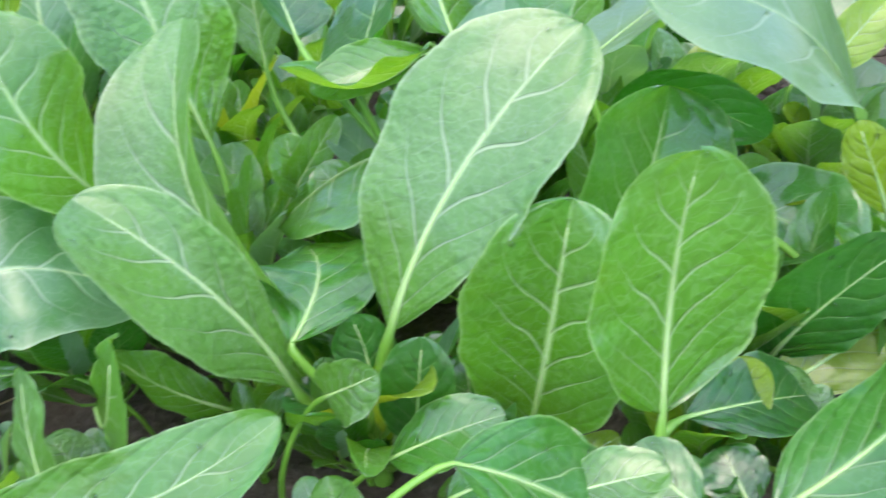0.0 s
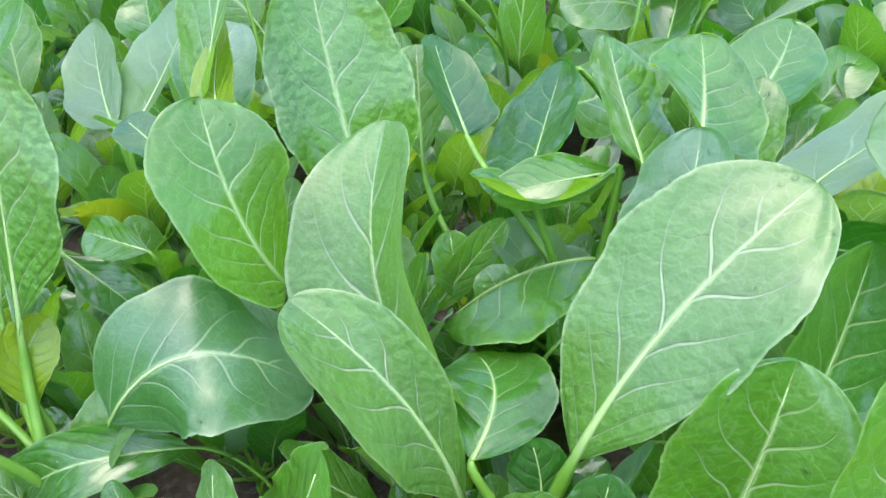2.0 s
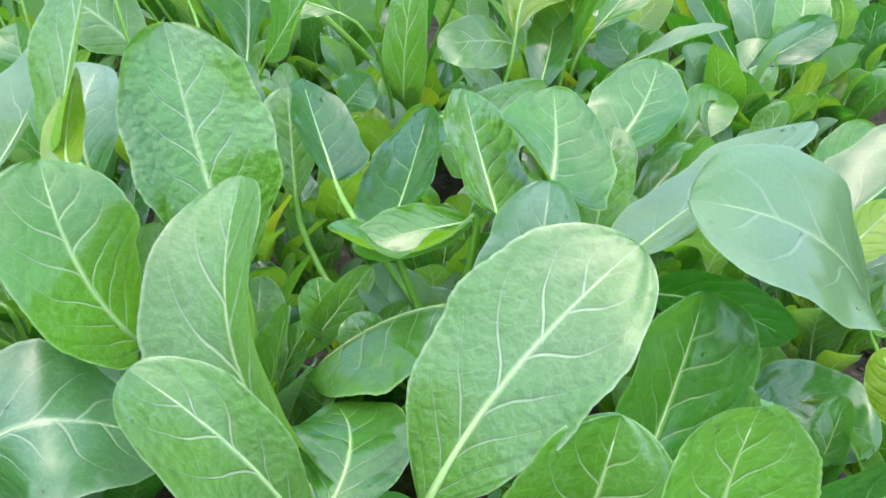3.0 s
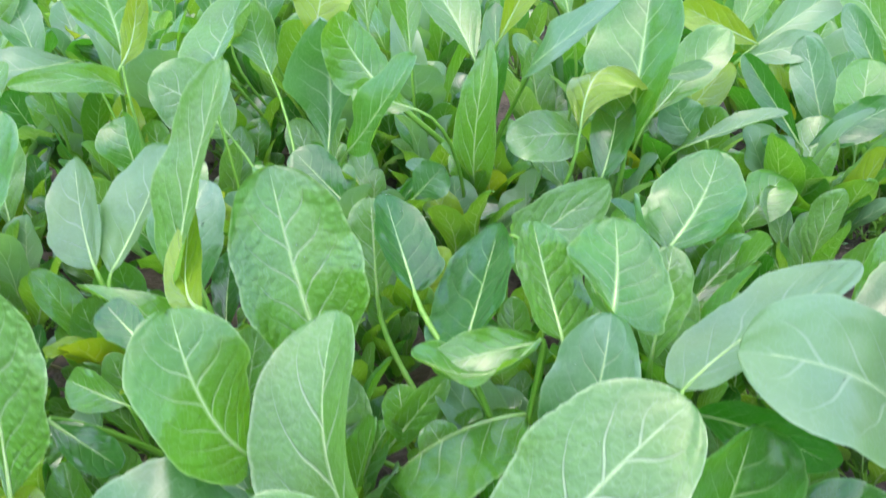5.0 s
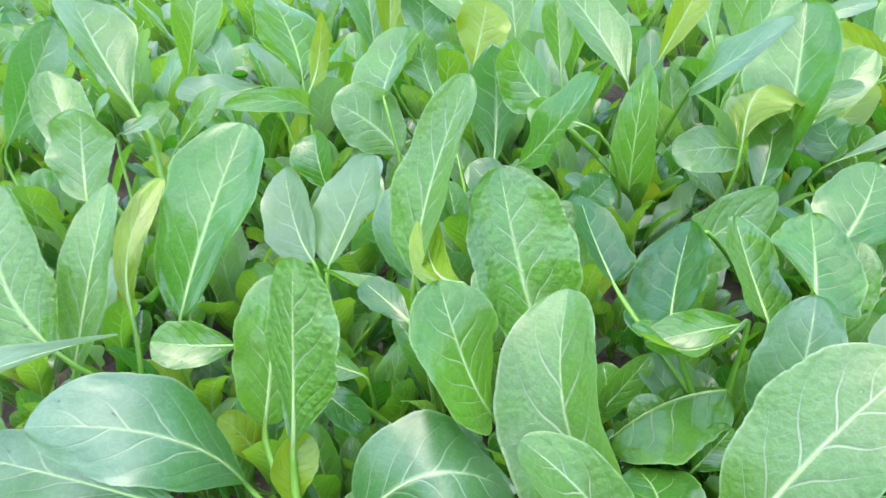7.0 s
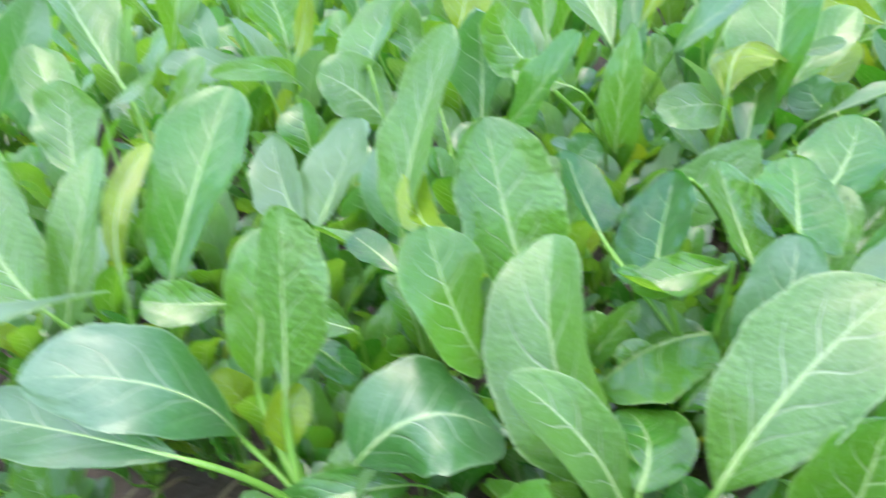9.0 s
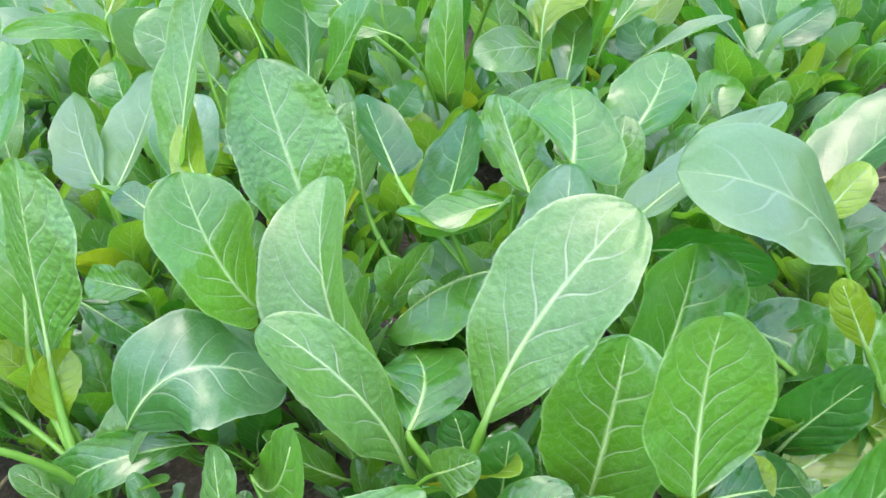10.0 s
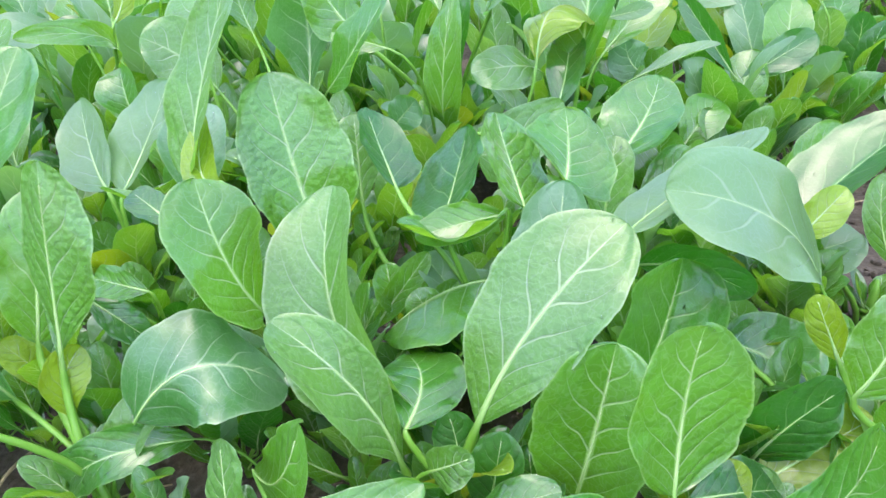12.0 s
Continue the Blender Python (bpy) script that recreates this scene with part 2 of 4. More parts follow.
def leaf(plant, tone, base, tip, face, width, bend=0.05, side=0.0, fold=0.12, cup=0.1, wave=0.03,
         p=1.25, q=0.6, hook=0.0, twist=0.0, lop=None, fine=1.0, root=None, stem=0.003, drops=0, label="", seed=None):
    """One leaf: a veined blade from base to tip that faces along `face`, with a stalk down to the plant's root.
    bend and side: how far the midrib bulges forward and to the right, in lengths; fold: the V across; cup: raised
    margins; wave: ruffled margins; p, q: the outline (a higher p is broader towards the tip); lop: the right half wider."""
    rnd = random.Random(seed if seed is not None else round(sum(base) * 1e4 + sum(tip) * 777))
    here = np.array(plant.location)
    b, t = np.array(base, float) - here, np.array(tip, float) - here
    length = np.linalg.norm(t - b)
    along = (t - b) / length
    n = np.array(face, float)
    n = n - along * (n @ along)
    n /= np.linalg.norm(n)
    right = np.cross(along, n)
    rows, cols = max(12, int(46 * fine)), max(4, int(10 * fine))
    f1, f2, ph = rnd.uniform(9, 14), rnd.uniform(10, 16), rnd.uniform(0, 6.28)
    uneven = rnd.uniform(-0.06, 0.06)
    lop = uneven if lop is None else lop
    broad = 0.5 ** (1 / p)

    def rib(v):
        arch = 4 * v * (1 - v)
        return b + along * (v * length) + n * (bend * length * arch + hook * length * (v * v * v - v)) + right * (side * length * arch)

    verts, uvs, faces = [], [], []
    for i in range(rows + 1):
        v = i / rows
        v = 1 - (1 - v) ** 1.45
        if v < broad:
            outline = math.sin(math.pi / 2 * v / broad) ** (1.4 * q)
        else:
            outline = max(0.0, 1 - ((v - broad) / (1 - broad)) ** 2.3) ** 0.5
        outline = max(outline, 0.003)
        c = rib(v)
        way = rib(min(1, v + 0.01)) - rib(max(0, v - 0.01))
        way /= np.linalg.norm(way)
        up = n - way * (n @ way)
        up /= np.linalg.norm(up)
        r = np.cross(way, up)
        turn = twist * (v - 0.5)
        r, up = r * math.cos(turn) + up * math.sin(turn), up * math.cos(turn) - r * math.sin(turn)
        for j in range(-cols, cols + 1):
            u = j / cols
            nick = noise.noise((v * 36, (2 if u > 0 else 9) + ph * 5, ph))
            s = u * width / 2 * outline * (1 + lop * (1 if u > 0 else -1)) * (1 + 0.025 * math.sin(f1 * 1.9 * v + ph + (3 if u > 0 else 0)) * abs(u) + 0.024 * nick * abs(u) ** 3)
            a = abs(u)
            lift = fold * abs(s) + cup * s * s / width * 2
            ruffle = wave * width * a ** 2.5 * math.sin((f1 if u > 0 else f2) * v + ph * (1 if u > 0 else 1.7)) * min(1, 3 * v)
            pucker = width * a * (0.04 * noise.noise((u * 1.6 + ph * 7, v * 3.2, ph)) + 0.022 * noise.noise((u * 4.5, v * 9, ph * 3)))
            verts.append(c + r * s + up * (lift + ruffle + pucker))
            uvs.append((u * 0.5 + 0.5, v))
    wide = 2 * cols + 1
    for i in range(rows):
        for j in range(wide - 1):
            k = i * wide + j
            faces.append((k, k + 1, k + wide + 1, k + wide))
    blade = part("leaf", mesh_of("leaf", verts, faces, uvs), TONES[tone], plant, label)
    if drops:
        dv, df = [], []
        for _ in range(drops):
            i, j = rnd.randint(3, rows - 3), rnd.randint(2, wide - 3)
            k = i * wide + j
            x_way, y_way = verts[k + 1] - verts[k - 1], verts[k + wide] - verts[k - wide]
            up = np.cross(x_way, y_way)
            up /= np.linalg.norm(up) + 1e-9
            x_way = x_way / (np.linalg.norm(x_way) + 1e-9)
            y_way = np.cross(up, x_way)
            size = rnd.choice((0.0006, 0.0008, 0.0011, 0.0014)) * rnd.uniform(0.8, 1.25)
            bead(dv, df, verts[k] + rnd.uniform(0, 0.5) * (verts[k + 1] - verts[k]), x_way, y_way * rnd.uniform(1.0, 1.5), up, size)
        part("dew", mesh_of("dew", dv, df), WATER, blade, "clear beads of water", "stuff")
    # stalk and midrib in one piece
    start = np.array(root, float) - here if root is not None else np.array((rnd.uniform(-1, 1) * 0.008, rnd.uniform(-1, 1) * 0.008, min(0.05, max(0.004, 0.3 * (b[2] - 0.06)))))
    into = rib(0.03) - rib(0.0)
    into /= np.linalg.norm(into)
    span = np.linalg.norm(b - start)
    ease = max(0.2, float(into @ (b - start)) / (span + 1e-9))
    c1, c2 = start + np.array((0, 0, 0.35 * span)), b - into * 0.4 * span * ease
    pts, rad = [], []
    for i in range(9):
        s = i / 9
        pts.append((1 - s) ** 3 * start + 3 * s * (1 - s) ** 2 * c1 + 3 * s * s * (1 - s) * c2 + s ** 3 * b)
        rad.append(stem * (1.35 - 0.35 * s))
    m = 12 if fine > 0.6 else 7
    for i in range(m):
        v = i / (m - 1) * 0.9
        pts.append(rib(v) + n * (0.0002))
        rad.append(max(0.00035, stem * (1 - v) ** 1.9 * 0.74))
    edge = 9 / (8 + m)
    flats = [0.8] * 9 + [0.6 - 0.25 * k / m for k in range(m)]
    sv, sf, su = tube(pts, rad, 7 if fine > 0.6 else 5, flats, right)
    su = [(x, 0.45 * y / edge if y < edge else 0.45 + 0.55 * (y - edge) / (1 - edge)) for x, y in su]
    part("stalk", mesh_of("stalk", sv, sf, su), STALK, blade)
    return blade


def rosette(plant, seed, tall, few, many, low=0.5, fine=0.5):
    """Leaves round a plant's heart: outer ones lean out, inner ones stand up."""
    r = random.Random(seed)
    here = np.array(plant.location)
    count = r.randint(few, many)
    for k in range(count):
        a = 2.399 * k + r.uniform(-0.35, 0.35)
        inner = k / count
        h = tall * r.uniform(0.75, 1.05) * (low + (1.05 - low) * inner)
        lean = r.uniform(0.3, 0.6) * (1.35 - 0.95 * inner)
        reach = h * lean
        out = np.array((math.cos(a), math.sin(a), 0))
        b = here + out * reach * 0.5 + np.array((0, 0, h * r.uniform(0.25, 0.4)))
        t = here + out * (reach + r.uniform(0.0, 0.05)) + np.array((0, 0, h * r.uniform(0.8, 1.0)))
        face = -out * r.uniform(0.5, 1.0) + np.array((r.uniform(-0.5, 0.5), r.uniform(-0.5, 0.5), 1.0))
        tones = ["pale", "light", "light", "mid", "underside", "light", "blue", "pale", "deep", "light"] if inner > 0.4 else ["mid", "light", "deep", "mid", "blue", "light"]
        tone = "yellow" if r.random() < 0.03 else r.choice(tones)
        leaf(plant, tone, tuple(b), tuple(t), tuple(face), tall * r.uniform(0.19, 0.35) * (0.8 + 0.25 * inner), bend=r.uniform(0.0, 0.18), side=r.uniform(-0.07, 0.07),
             fold=r.uniform(0.05, 0.35), wave=r.uniform(0.01, 0.06), p=r.uniform(0.95, 1.4), q=r.uniform(0.5, 0.68), hook=r.uniform(-0.08, 0.26), twist=r.uniform(-0.6, 0.6),
             fine=fine, stem=0.003, seed=seed * 50 + k)
    return plant


def plant_at(x, y, label, group="leafy greens in the bed"):
    ob = new("mustard_green_plant")
    ob.location = (x, y, 0)
    ob.empty_display_size = 0.05
    heights = np.linspace(-0.02, 0.06, 6)
    sv, sf, su = tube([(0.002 * math.sin(k * 2.1 + x * 40), 0.002 * math.cos(k * 1.7 + y * 40), h) for k, h in enumerate(heights)], (0.0085, 0.008, 0.0072, 0.0062, 0.0048, 0.002), 9, 1.0)
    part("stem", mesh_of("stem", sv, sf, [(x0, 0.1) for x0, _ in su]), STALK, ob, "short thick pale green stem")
    return tagged(ob, label, "plant", group)


# ---- ground ----
def ground():
    """Tilled soil: fine near the bed, one sheet to the horizon."""
    xs = np.concatenate([[-400, -60, -12, -5], np.arange(-2.4, 2.41, 0.03), [5, 12, 60, 400]])
    ys = np.concatenate([[-400, -60, -12, -3], np.arange(-0.6, 4.2, 0.03), [6, 12, 60, 400]])
    verts, faces = [], []
    for y in ys:
        for x in xs:
            near = 1.0 if abs(x) < 2.4 and -0.6 < y < 4.2 else 0.0
            z = near * (0.018 * noise.noise((x * 3, y * 3, 0)) + 0.012 * noise.noise((x * 11, y * 11, 4)) + 0.008 * noise.noise((x * 31, y * 31, 8)))
            verts.append((x, y, z - 0.01))
    for i in range(len(ys) - 1):
        for j in range(len(xs) - 1):
            k = i * len(xs) + j
            faces.append((k, k + 1, k + len(xs) + 1, k + len(xs)))
    ob = new("ground", mesh_of("ground", verts, faces))
    ob.data.materials.append(SOIL)
    return tagged(ob, "dark brown tilled garden soil under the leafy greens", "soil", kind="structure")


ground()

# ---- the plants seen closest ----
centre = plant_at(-0.075, 0.385, "broad-leaved mustard green plant with large upright spoon-shaped leaves")
leaf(centre, "pale", (-0.051, 0.387, 0.122), (0.074, 0.441, 0.285), (-0.374, -0.757, 0.536), 0.104, side=-0.029, bend=0.103, fold=0.11, cup=0.11, p=1.37, q=0.61, stem=0.0048, drops=16, hook=0.008, twist=0.05, lop=-0.05)
leaf(centre, "pale", (-0.119, 0.385, 0.080), (-0.212, 0.382, 0.234), (0.655, -0.651, 0.382), 0.072, side=0.040, bend=0.088, p=1.93, q=0.76, fold=0.29, stem=0.0042, drops=16, hook=-0.103, twist=-0.63, cup=0.47, lop=-0.28)
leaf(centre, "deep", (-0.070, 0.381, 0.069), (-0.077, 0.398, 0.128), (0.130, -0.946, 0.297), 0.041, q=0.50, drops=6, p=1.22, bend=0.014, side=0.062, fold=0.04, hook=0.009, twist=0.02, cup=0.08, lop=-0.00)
leaf(centre, "pale", (-0.089, 0.350, 0.106), (-0.052, 0.341, 0.130), (-0.415, -0.853, 0.317), 0.038, q=0.48, p=0.87, stem=0.002, root=(-0.139, 0.355, 0.0), drops=6, bend=0.111, side=-0.013, fold=0.20, hook=-0.016, twist=-0.07, cup=0.15, lop=0.01)
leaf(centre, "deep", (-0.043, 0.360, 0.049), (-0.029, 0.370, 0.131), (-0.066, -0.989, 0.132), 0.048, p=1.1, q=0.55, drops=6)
leaf(centre, "mid", (-0.112, 0.380, 0.123), (-0.122, 0.483, 0.128), (0.100, -0.035, 0.994), 0.083, p=1.11, q=0.55, drops=16, bend=0.097, side=0.135, fold=-0.06, hook=-0.007, twist=0.09, cup=0.09, lop=-0.00)
folded = plant_at(-0.165, 0.430, "mustard green plant with tall folded pale green leaves")
leaf(folded, "pale", (-0.081, 0.446, 0.055), (-0.185, 0.539, 0.283), (-0.429, -0.888, 0.165), 0.115, side=-0.077, fold=0.25, bend=0.212, p=1.10, q=0.56, drops=16, hook=0.019, twist=-0.10, cup=0.30, lop=0.03)
leaf(folded, "light", (-0.252, 0.476, 0.183), (-0.292, 0.482, 0.317), (0.877, -0.390, 0.280), 0.098, q=0.30, p=1.34, fold=0.11, bend=0.084, drops=16, side=-0.141, hook=-0.006, twist=0.77, cup=-0.01, lop=0.00)
tall = plant_at(-0.210, 0.535, "mustard green plant with one very large quilted leaf")
leaf(tall, "crinkled", (-0.213, 0.588, 0.167), (-0.260, 0.635, 0.367), (0.492, -0.814, 0.308), 0.112, p=1.05, q=0.63, bend=0.004, fold=0.20, drops=16, side=-0.019, hook=-0.006, twist=0.26, cup=0.16, lop=0.04)
left_front = plant_at(-0.400, 0.380, "mustard green plant with long upright leaves")
leaf(left_front, "crinkled", (-0.429, 0.424, 0.162), (-0.411, 0.456, 0.349), (-0.347, -0.918, 0.190), 0.084, fold=-0.18, p=1.02, q=1.11, bend=-0.012, hook=-0.086, stem=0.0045, drops=16, side=0.018, twist=-0.17, cup=-0.08, lop=0.02)
leaf(left_front, "light", (-0.475, 0.464, 0.159), (-0.461, 0.51, 0.302), (0.233, -0.933, 0.274), 0.069, fold=0.23, p=1.01, q=0.40, bend=0.063, stem=0.0035, drops=10, side=0.027, hook=-0.000, twist=0.14, cup=0.10, lop=-0.00)
leaf(left_front, "yellow", (-0.429, 0.417, 0.108), (-0.418, 0.443, 0.170), (0.451, -0.847, 0.283), 0.042, drops=6, p=1.36, q=0.64, bend=0.069, side=-0.171, fold=0.22, hook=0.004, twist=-0.22, cup=0.13, lop=-0.00)
leaf(left_front, "blue", (-0.479, 0.414, 0.130), (-0.611, 0.328, 0.250), (0.745, -0.328, 0.581), 0.093, side=0.032, bend=0.267, p=1.19, q=0.71, drops=16, fold=-0.09, hook=-0.038, twist=0.60, cup=0.03, lop=0.07)
leaf(left_front, "blue", (-0.357, 0.394, 0.122), (-0.228, 0.439, 0.124), (0.167, -0.519, 0.839), 0.107, side=-0.086, p=0.98, q=0.30, bend=0.433, fold=-0.26, drops=26, hook=-0.082, twist=0.99, cup=0.13, lop=-0.08)
leaf(left_front, "mid", (-0.316, 0.411, 0.086), (-0.438, 0.386, 0.051), (-0.044, -0.736, 0.676), 0.048, stem=0.0015, wave=0.1, q=0.40, p=1.23, root=(-0.252, 0.42, 0.0), drops=16, bend=0.236, side=0.046, fold=0.24, hook=-0.098, twist=0.35, cup=0.17, lop=-0.01)
front_left = plant_at(-0.210, 0.320, "young mustard green plant with narrow curled leaves")
leaf(front_left, "pale", (-0.239, 0.289, 0.081), (-0.254, 0.337, 0.153), (-0.594, -0.721, 0.357), 0.054, fold=-0.01, q=0.47, root=(-0.268, 0.297, 0.0), drops=6, p=1.37, bend=0.058, side=0.025, hook=0.028, twist=0.13, cup=-0.01, lop=0.00)
leaf(front_left, "light", (-0.248, 0.371, 0.086), (-0.179, 0.316, 0.187), (-0.776, -0.595, 0.210), 0.066, fold=-0.24, q=0.49, drops=6, p=1.25, bend=0.031, side=0.195, hook=-0.023, twist=0.24, cup=0.21, lop=0.00)
front = plant_at(0.030, 0.330, "mustard green plant with backlit rounded leaves")
leaf(front, "light", (0.032, 0.370, 0.057), (0.061, 0.379, 0.212), (-0.245, -0.965, 0.097), 0.101, p=1.17, q=0.30, fold=0.35, bend=0.026, drops=16, side=0.010, hook=-0.051, twist=-0.16, cup=0.09, lop=0.01)
front_right = plant_at(0.075, 0.290, "mustard green plant with a large oval bright green leaf")
leaf(front_right, "light", (0.098, 0.307, 0.123), (0.114, 0.332, 0.260), (0.354, -0.927, 0.124), 0.097, p=0.81, q=0.43, fold=-0.09, stem=0.0032, bend=-0.020, drops=16, side=0.000, hook=0.080, twist=0.30, cup=0.28, lop=0.03)
leaf(front_right, "deep", (0.118, 0.340, 0.085), (0.207, 0.380, 0.057), (0.398, -0.270, 0.877), 0.054, drops=16, p=1.3, q=0.62)
shade = plant_at(0.130, 0.460, "mustard green plant with broad dull dark leaves in the shade")
leaf(shade, "mid", (0.081, 0.412, 0.110), (0.135, 0.502, 0.218), (0.604, -0.734, 0.312), 0.138, p=1.58, q=0.30, bend=-0.056, drops=22, root=(0.061, 0.417, 0.0), side=0.071, fold=0.29, hook=-0.062, twist=-0.16, cup=0.00, lop=-0.09)
leaf(shade, "deep", (0.105, 0.557, 0.180), (0.204, 0.509, 0.173), (-0.406, -0.880, 0.247), 0.048, bend=0.197, side=-0.147, q=0.61, root=(0.073, 0.584, 0.0), drops=16, p=1.00, fold=0.15, hook=-0.028, twist=0.00, cup=0.12, lop=-0.02)
leaf(shade, "underside", (0.084, 0.517, 0.234), (0.224, 0.596, 0.305), (-0.471, 0.046, 0.881), 0.092, drops=16, p=0.99, q=0.30, bend=-0.003, side=-0.129, fold=-0.02, hook=0.146, twist=0.07, cup=0.16, lop=-0.03)
pale_right = plant_at(0.300, 0.440, "mustard green plant with a broad pale arching leaf")
leaf(pale_right, "underside", (0.284, 0.563, 0.153), (0.112, 0.492, 0.290), (0.665, -0.438, 0.605), 0.118, root=(0.345, 0.47, 0), stem=0.0024, side=0.040, p=1.14, q=0.48, bend=0.116, drops=16, fold=0.25, hook=-0.014, twist=0.32, cup=-0.06, lop=-0.07)
leaf(pale_right, "mid", (0.178, 0.498, 0.130), (0.256, 0.466, 0.103), (0.114, -0.460, 0.881), 0.100, q=0.52, p=1.17, side=-0.191, root=(0.283, 0.448, 0.0), drops=16, bend=-0.199, fold=0.13, hook=0.065, twist=-0.36, cup=0.09, lop=0.06)
leaf(pale_right, "yellow", (0.264, 0.450, 0.140), (0.238, 0.460, 0.203), (-0.185, -0.980, 0.079), 0.031, drops=6, p=1.3, q=0.62)
leaf(pale_right, "deep", (0.191, 0.418, 0.055), (0.256, 0.411, 0.143), (-0.083, -0.996, -0.015), 0.074, p=1.01, q=0.52, root=(0.146, 0.386, 0.0), drops=16, bend=0.097, side=-0.122, fold=-0.00, hook=-0.036, twist=-0.20, cup=0.07, lop=-0.03)
right_edge = plant_at(0.360, 0.330, "mustard green plant with glossy crinkled leaves")
leaf(right_edge, "light", (0.241, 0.367, 0.168), (0.274, 0.382, 0.256), (-0.383, -0.877, 0.290), 0.058, p=0.87, drops=16, q=0.61, bend=0.076, side=0.050, fold=0.16, hook=-0.007, twist=-0.14, cup=0.11, lop=0.00)
leaf(right_edge, "mid", (0.147, 0.273, 0.085), (0.213, 0.273, 0.219), (-0.844, -0.332, 0.421), 0.059, p=0.49, q=0.55, root=(0.266, 0.293, 0.0), drops=16, bend=-0.133, side=0.003, fold=-0.15, hook=0.111, twist=0.43, cup=-0.09, lop=-0.01)
centre_back = plant_at(-0.040, 0.575, "mustard green plant with several small upright dark leaves")
leaf(centre_back, "blue", (-0.001, 0.533, 0.123), (0.033, 0.574, 0.266), (-0.481, -0.806, 0.345), 0.079, q=0.42, drops=16, p=0.94, bend=0.033, side=0.067, fold=0.34, hook=-0.030, twist=-0.31, cup=0.13, lop=-0.01)
leaf(centre_back, "light", (0.035, 0.581, 0.259), (0.039, 0.659, 0.311), (0.492, -0.501, 0.712), 0.111, p=0.40, q=0.50, fold=0.07, drops=16, bend=-0.073, side=0.087, hook=-0.011, twist=0.43, cup=0.06, lop=-0.03)
leaf(centre_back, "crinkled", (-0.005, 0.573, 0.238), (-0.032, 0.645, 0.313), (0.740, -0.332, 0.585), 0.093, p=0.88, q=0.30, side=0.018, root=(0.018, 0.543, 0.0), drops=16, bend=0.003, fold=0.14, hook=0.074, twist=-0.12, cup=0.05, lop=-0.02)
leaf(centre_back, "deep", (-0.090, 0.584, 0.217), (-0.065, 0.722, 0.273), (-0.632, -0.193, 0.750), 0.107, p=1.43, q=0.30, drops=16, bend=-0.114, side=-0.133, fold=0.09, hook=-0.012, twist=0.13, cup=0.08, lop=-0.11)
leaf(centre_back, "deep", (-0.147, 0.673, 0.220), (-0.188, 0.760, 0.287), (0.650, -0.246, 0.719), 0.079, fold=0.17, p=0.63, drops=16, q=0.54, bend=-0.038, side=0.059, hook=0.078, twist=-0.02, cup=0.15, lop=0.01)
leaf(centre_back, "light", (-0.023, 0.576, 0.236), (-0.129, 0.547, 0.240), (-0.078, 0.422, 0.903), 0.083, bend=-0.209, fold=0.11, wave=0.07, q=0.66, p=1.27, drops=16, side=-0.030, hook=0.030, twist=0.50, cup=0.09, lop=-0.00)
leaf(centre_back, "light", (-0.022, 0.590, 0.224), (-0.115, 0.562, 0.214), (0.143, -0.718, 0.681), 0.041, bend=0.06, q=0.6, p=1.1, drops=6)
leaf(centre_back, "light", (-0.174, 0.580, 0.090), (-0.107, 0.600, 0.176), (-0.041, -0.966, 0.256), 0.031, fold=0.3, root=(-0.054, 0.576, 0.0), drops=6, p=1.3, q=0.62)
leaf(centre_back, "light", (-0.034, 0.575, 0.156), (-0.151, 0.519, 0.123), (-0.358, 0.227, 0.906), 0.145, drops=16, p=1.54, q=0.30, bend=0.115, side=-0.009, fold=-0.35, hook=0.031, twist=-0.41, cup=-0.03, lop=0.02)
leaf(centre_back, "pale", (-0.201, 0.740, 0.170), (-0.208, 0.780, 0.272), (0.213, -0.904, 0.370), 0.057, root=(-0.117, 0.654, 0.0), drops=16, p=1.3, q=0.62)
pair = plant_at(-0.500, 0.730, "mustard green plant with two bluish upright leaves")
leaf(pair, "underside", (-0.522, 0.739, 0.197), (-0.611, 0.887, 0.273), (-0.355, -0.585, 0.729), 0.083, p=1.18, drops=16, q=0.65, bend=-0.053, side=-0.086, fold=0.15, hook=0.013, twist=0.22, cup=0.16, lop=-0.07)
leaf(pair, "underside", (-0.499, 0.731, 0.198), (-0.461, 0.848, 0.306), (-0.519, -0.481, 0.706), 0.128, side=-0.066, p=0.96, drops=16, q=0.60, bend=-0.053, fold=0.09, hook=-0.002, twist=-0.15, cup=0.15, lop=-0.02)
spire = plant_at(-0.340, 0.635, "mustard green plant with a tall narrow leaf and a yellowing one")
leaf(spire, "pale", (-0.348, 0.595, 0.261), (-0.286, 0.640, 0.458), (-0.686, -0.633, 0.359), 0.103, p=0.40, side=-0.043, fold=0.15, drops=16, q=0.57, bend=0.056, hook=0.112, twist=-0.31, cup=0.16, lop=0.06)
leaf(spire, "yellow", (-0.275, 0.496, 0.308), (-0.334, 0.630, 0.333), (-0.356, -0.319, 0.878), 0.039, fold=0.14, drops=6, p=1.21, q=0.62, bend=-0.092, side=-0.166, hook=0.067, twist=0.24, cup=0.03, lop=0.00)
leaf(spire, "blue", (-0.375, 0.692, 0.203), (-0.377, 0.756, 0.300), (0.169, -0.821, 0.545), 0.076, drops=16, p=1.06, q=0.60, bend=0.119, side=-0.093, fold=0.21, hook=-0.034, twist=0.20, cup=0.16, lop=-0.02)
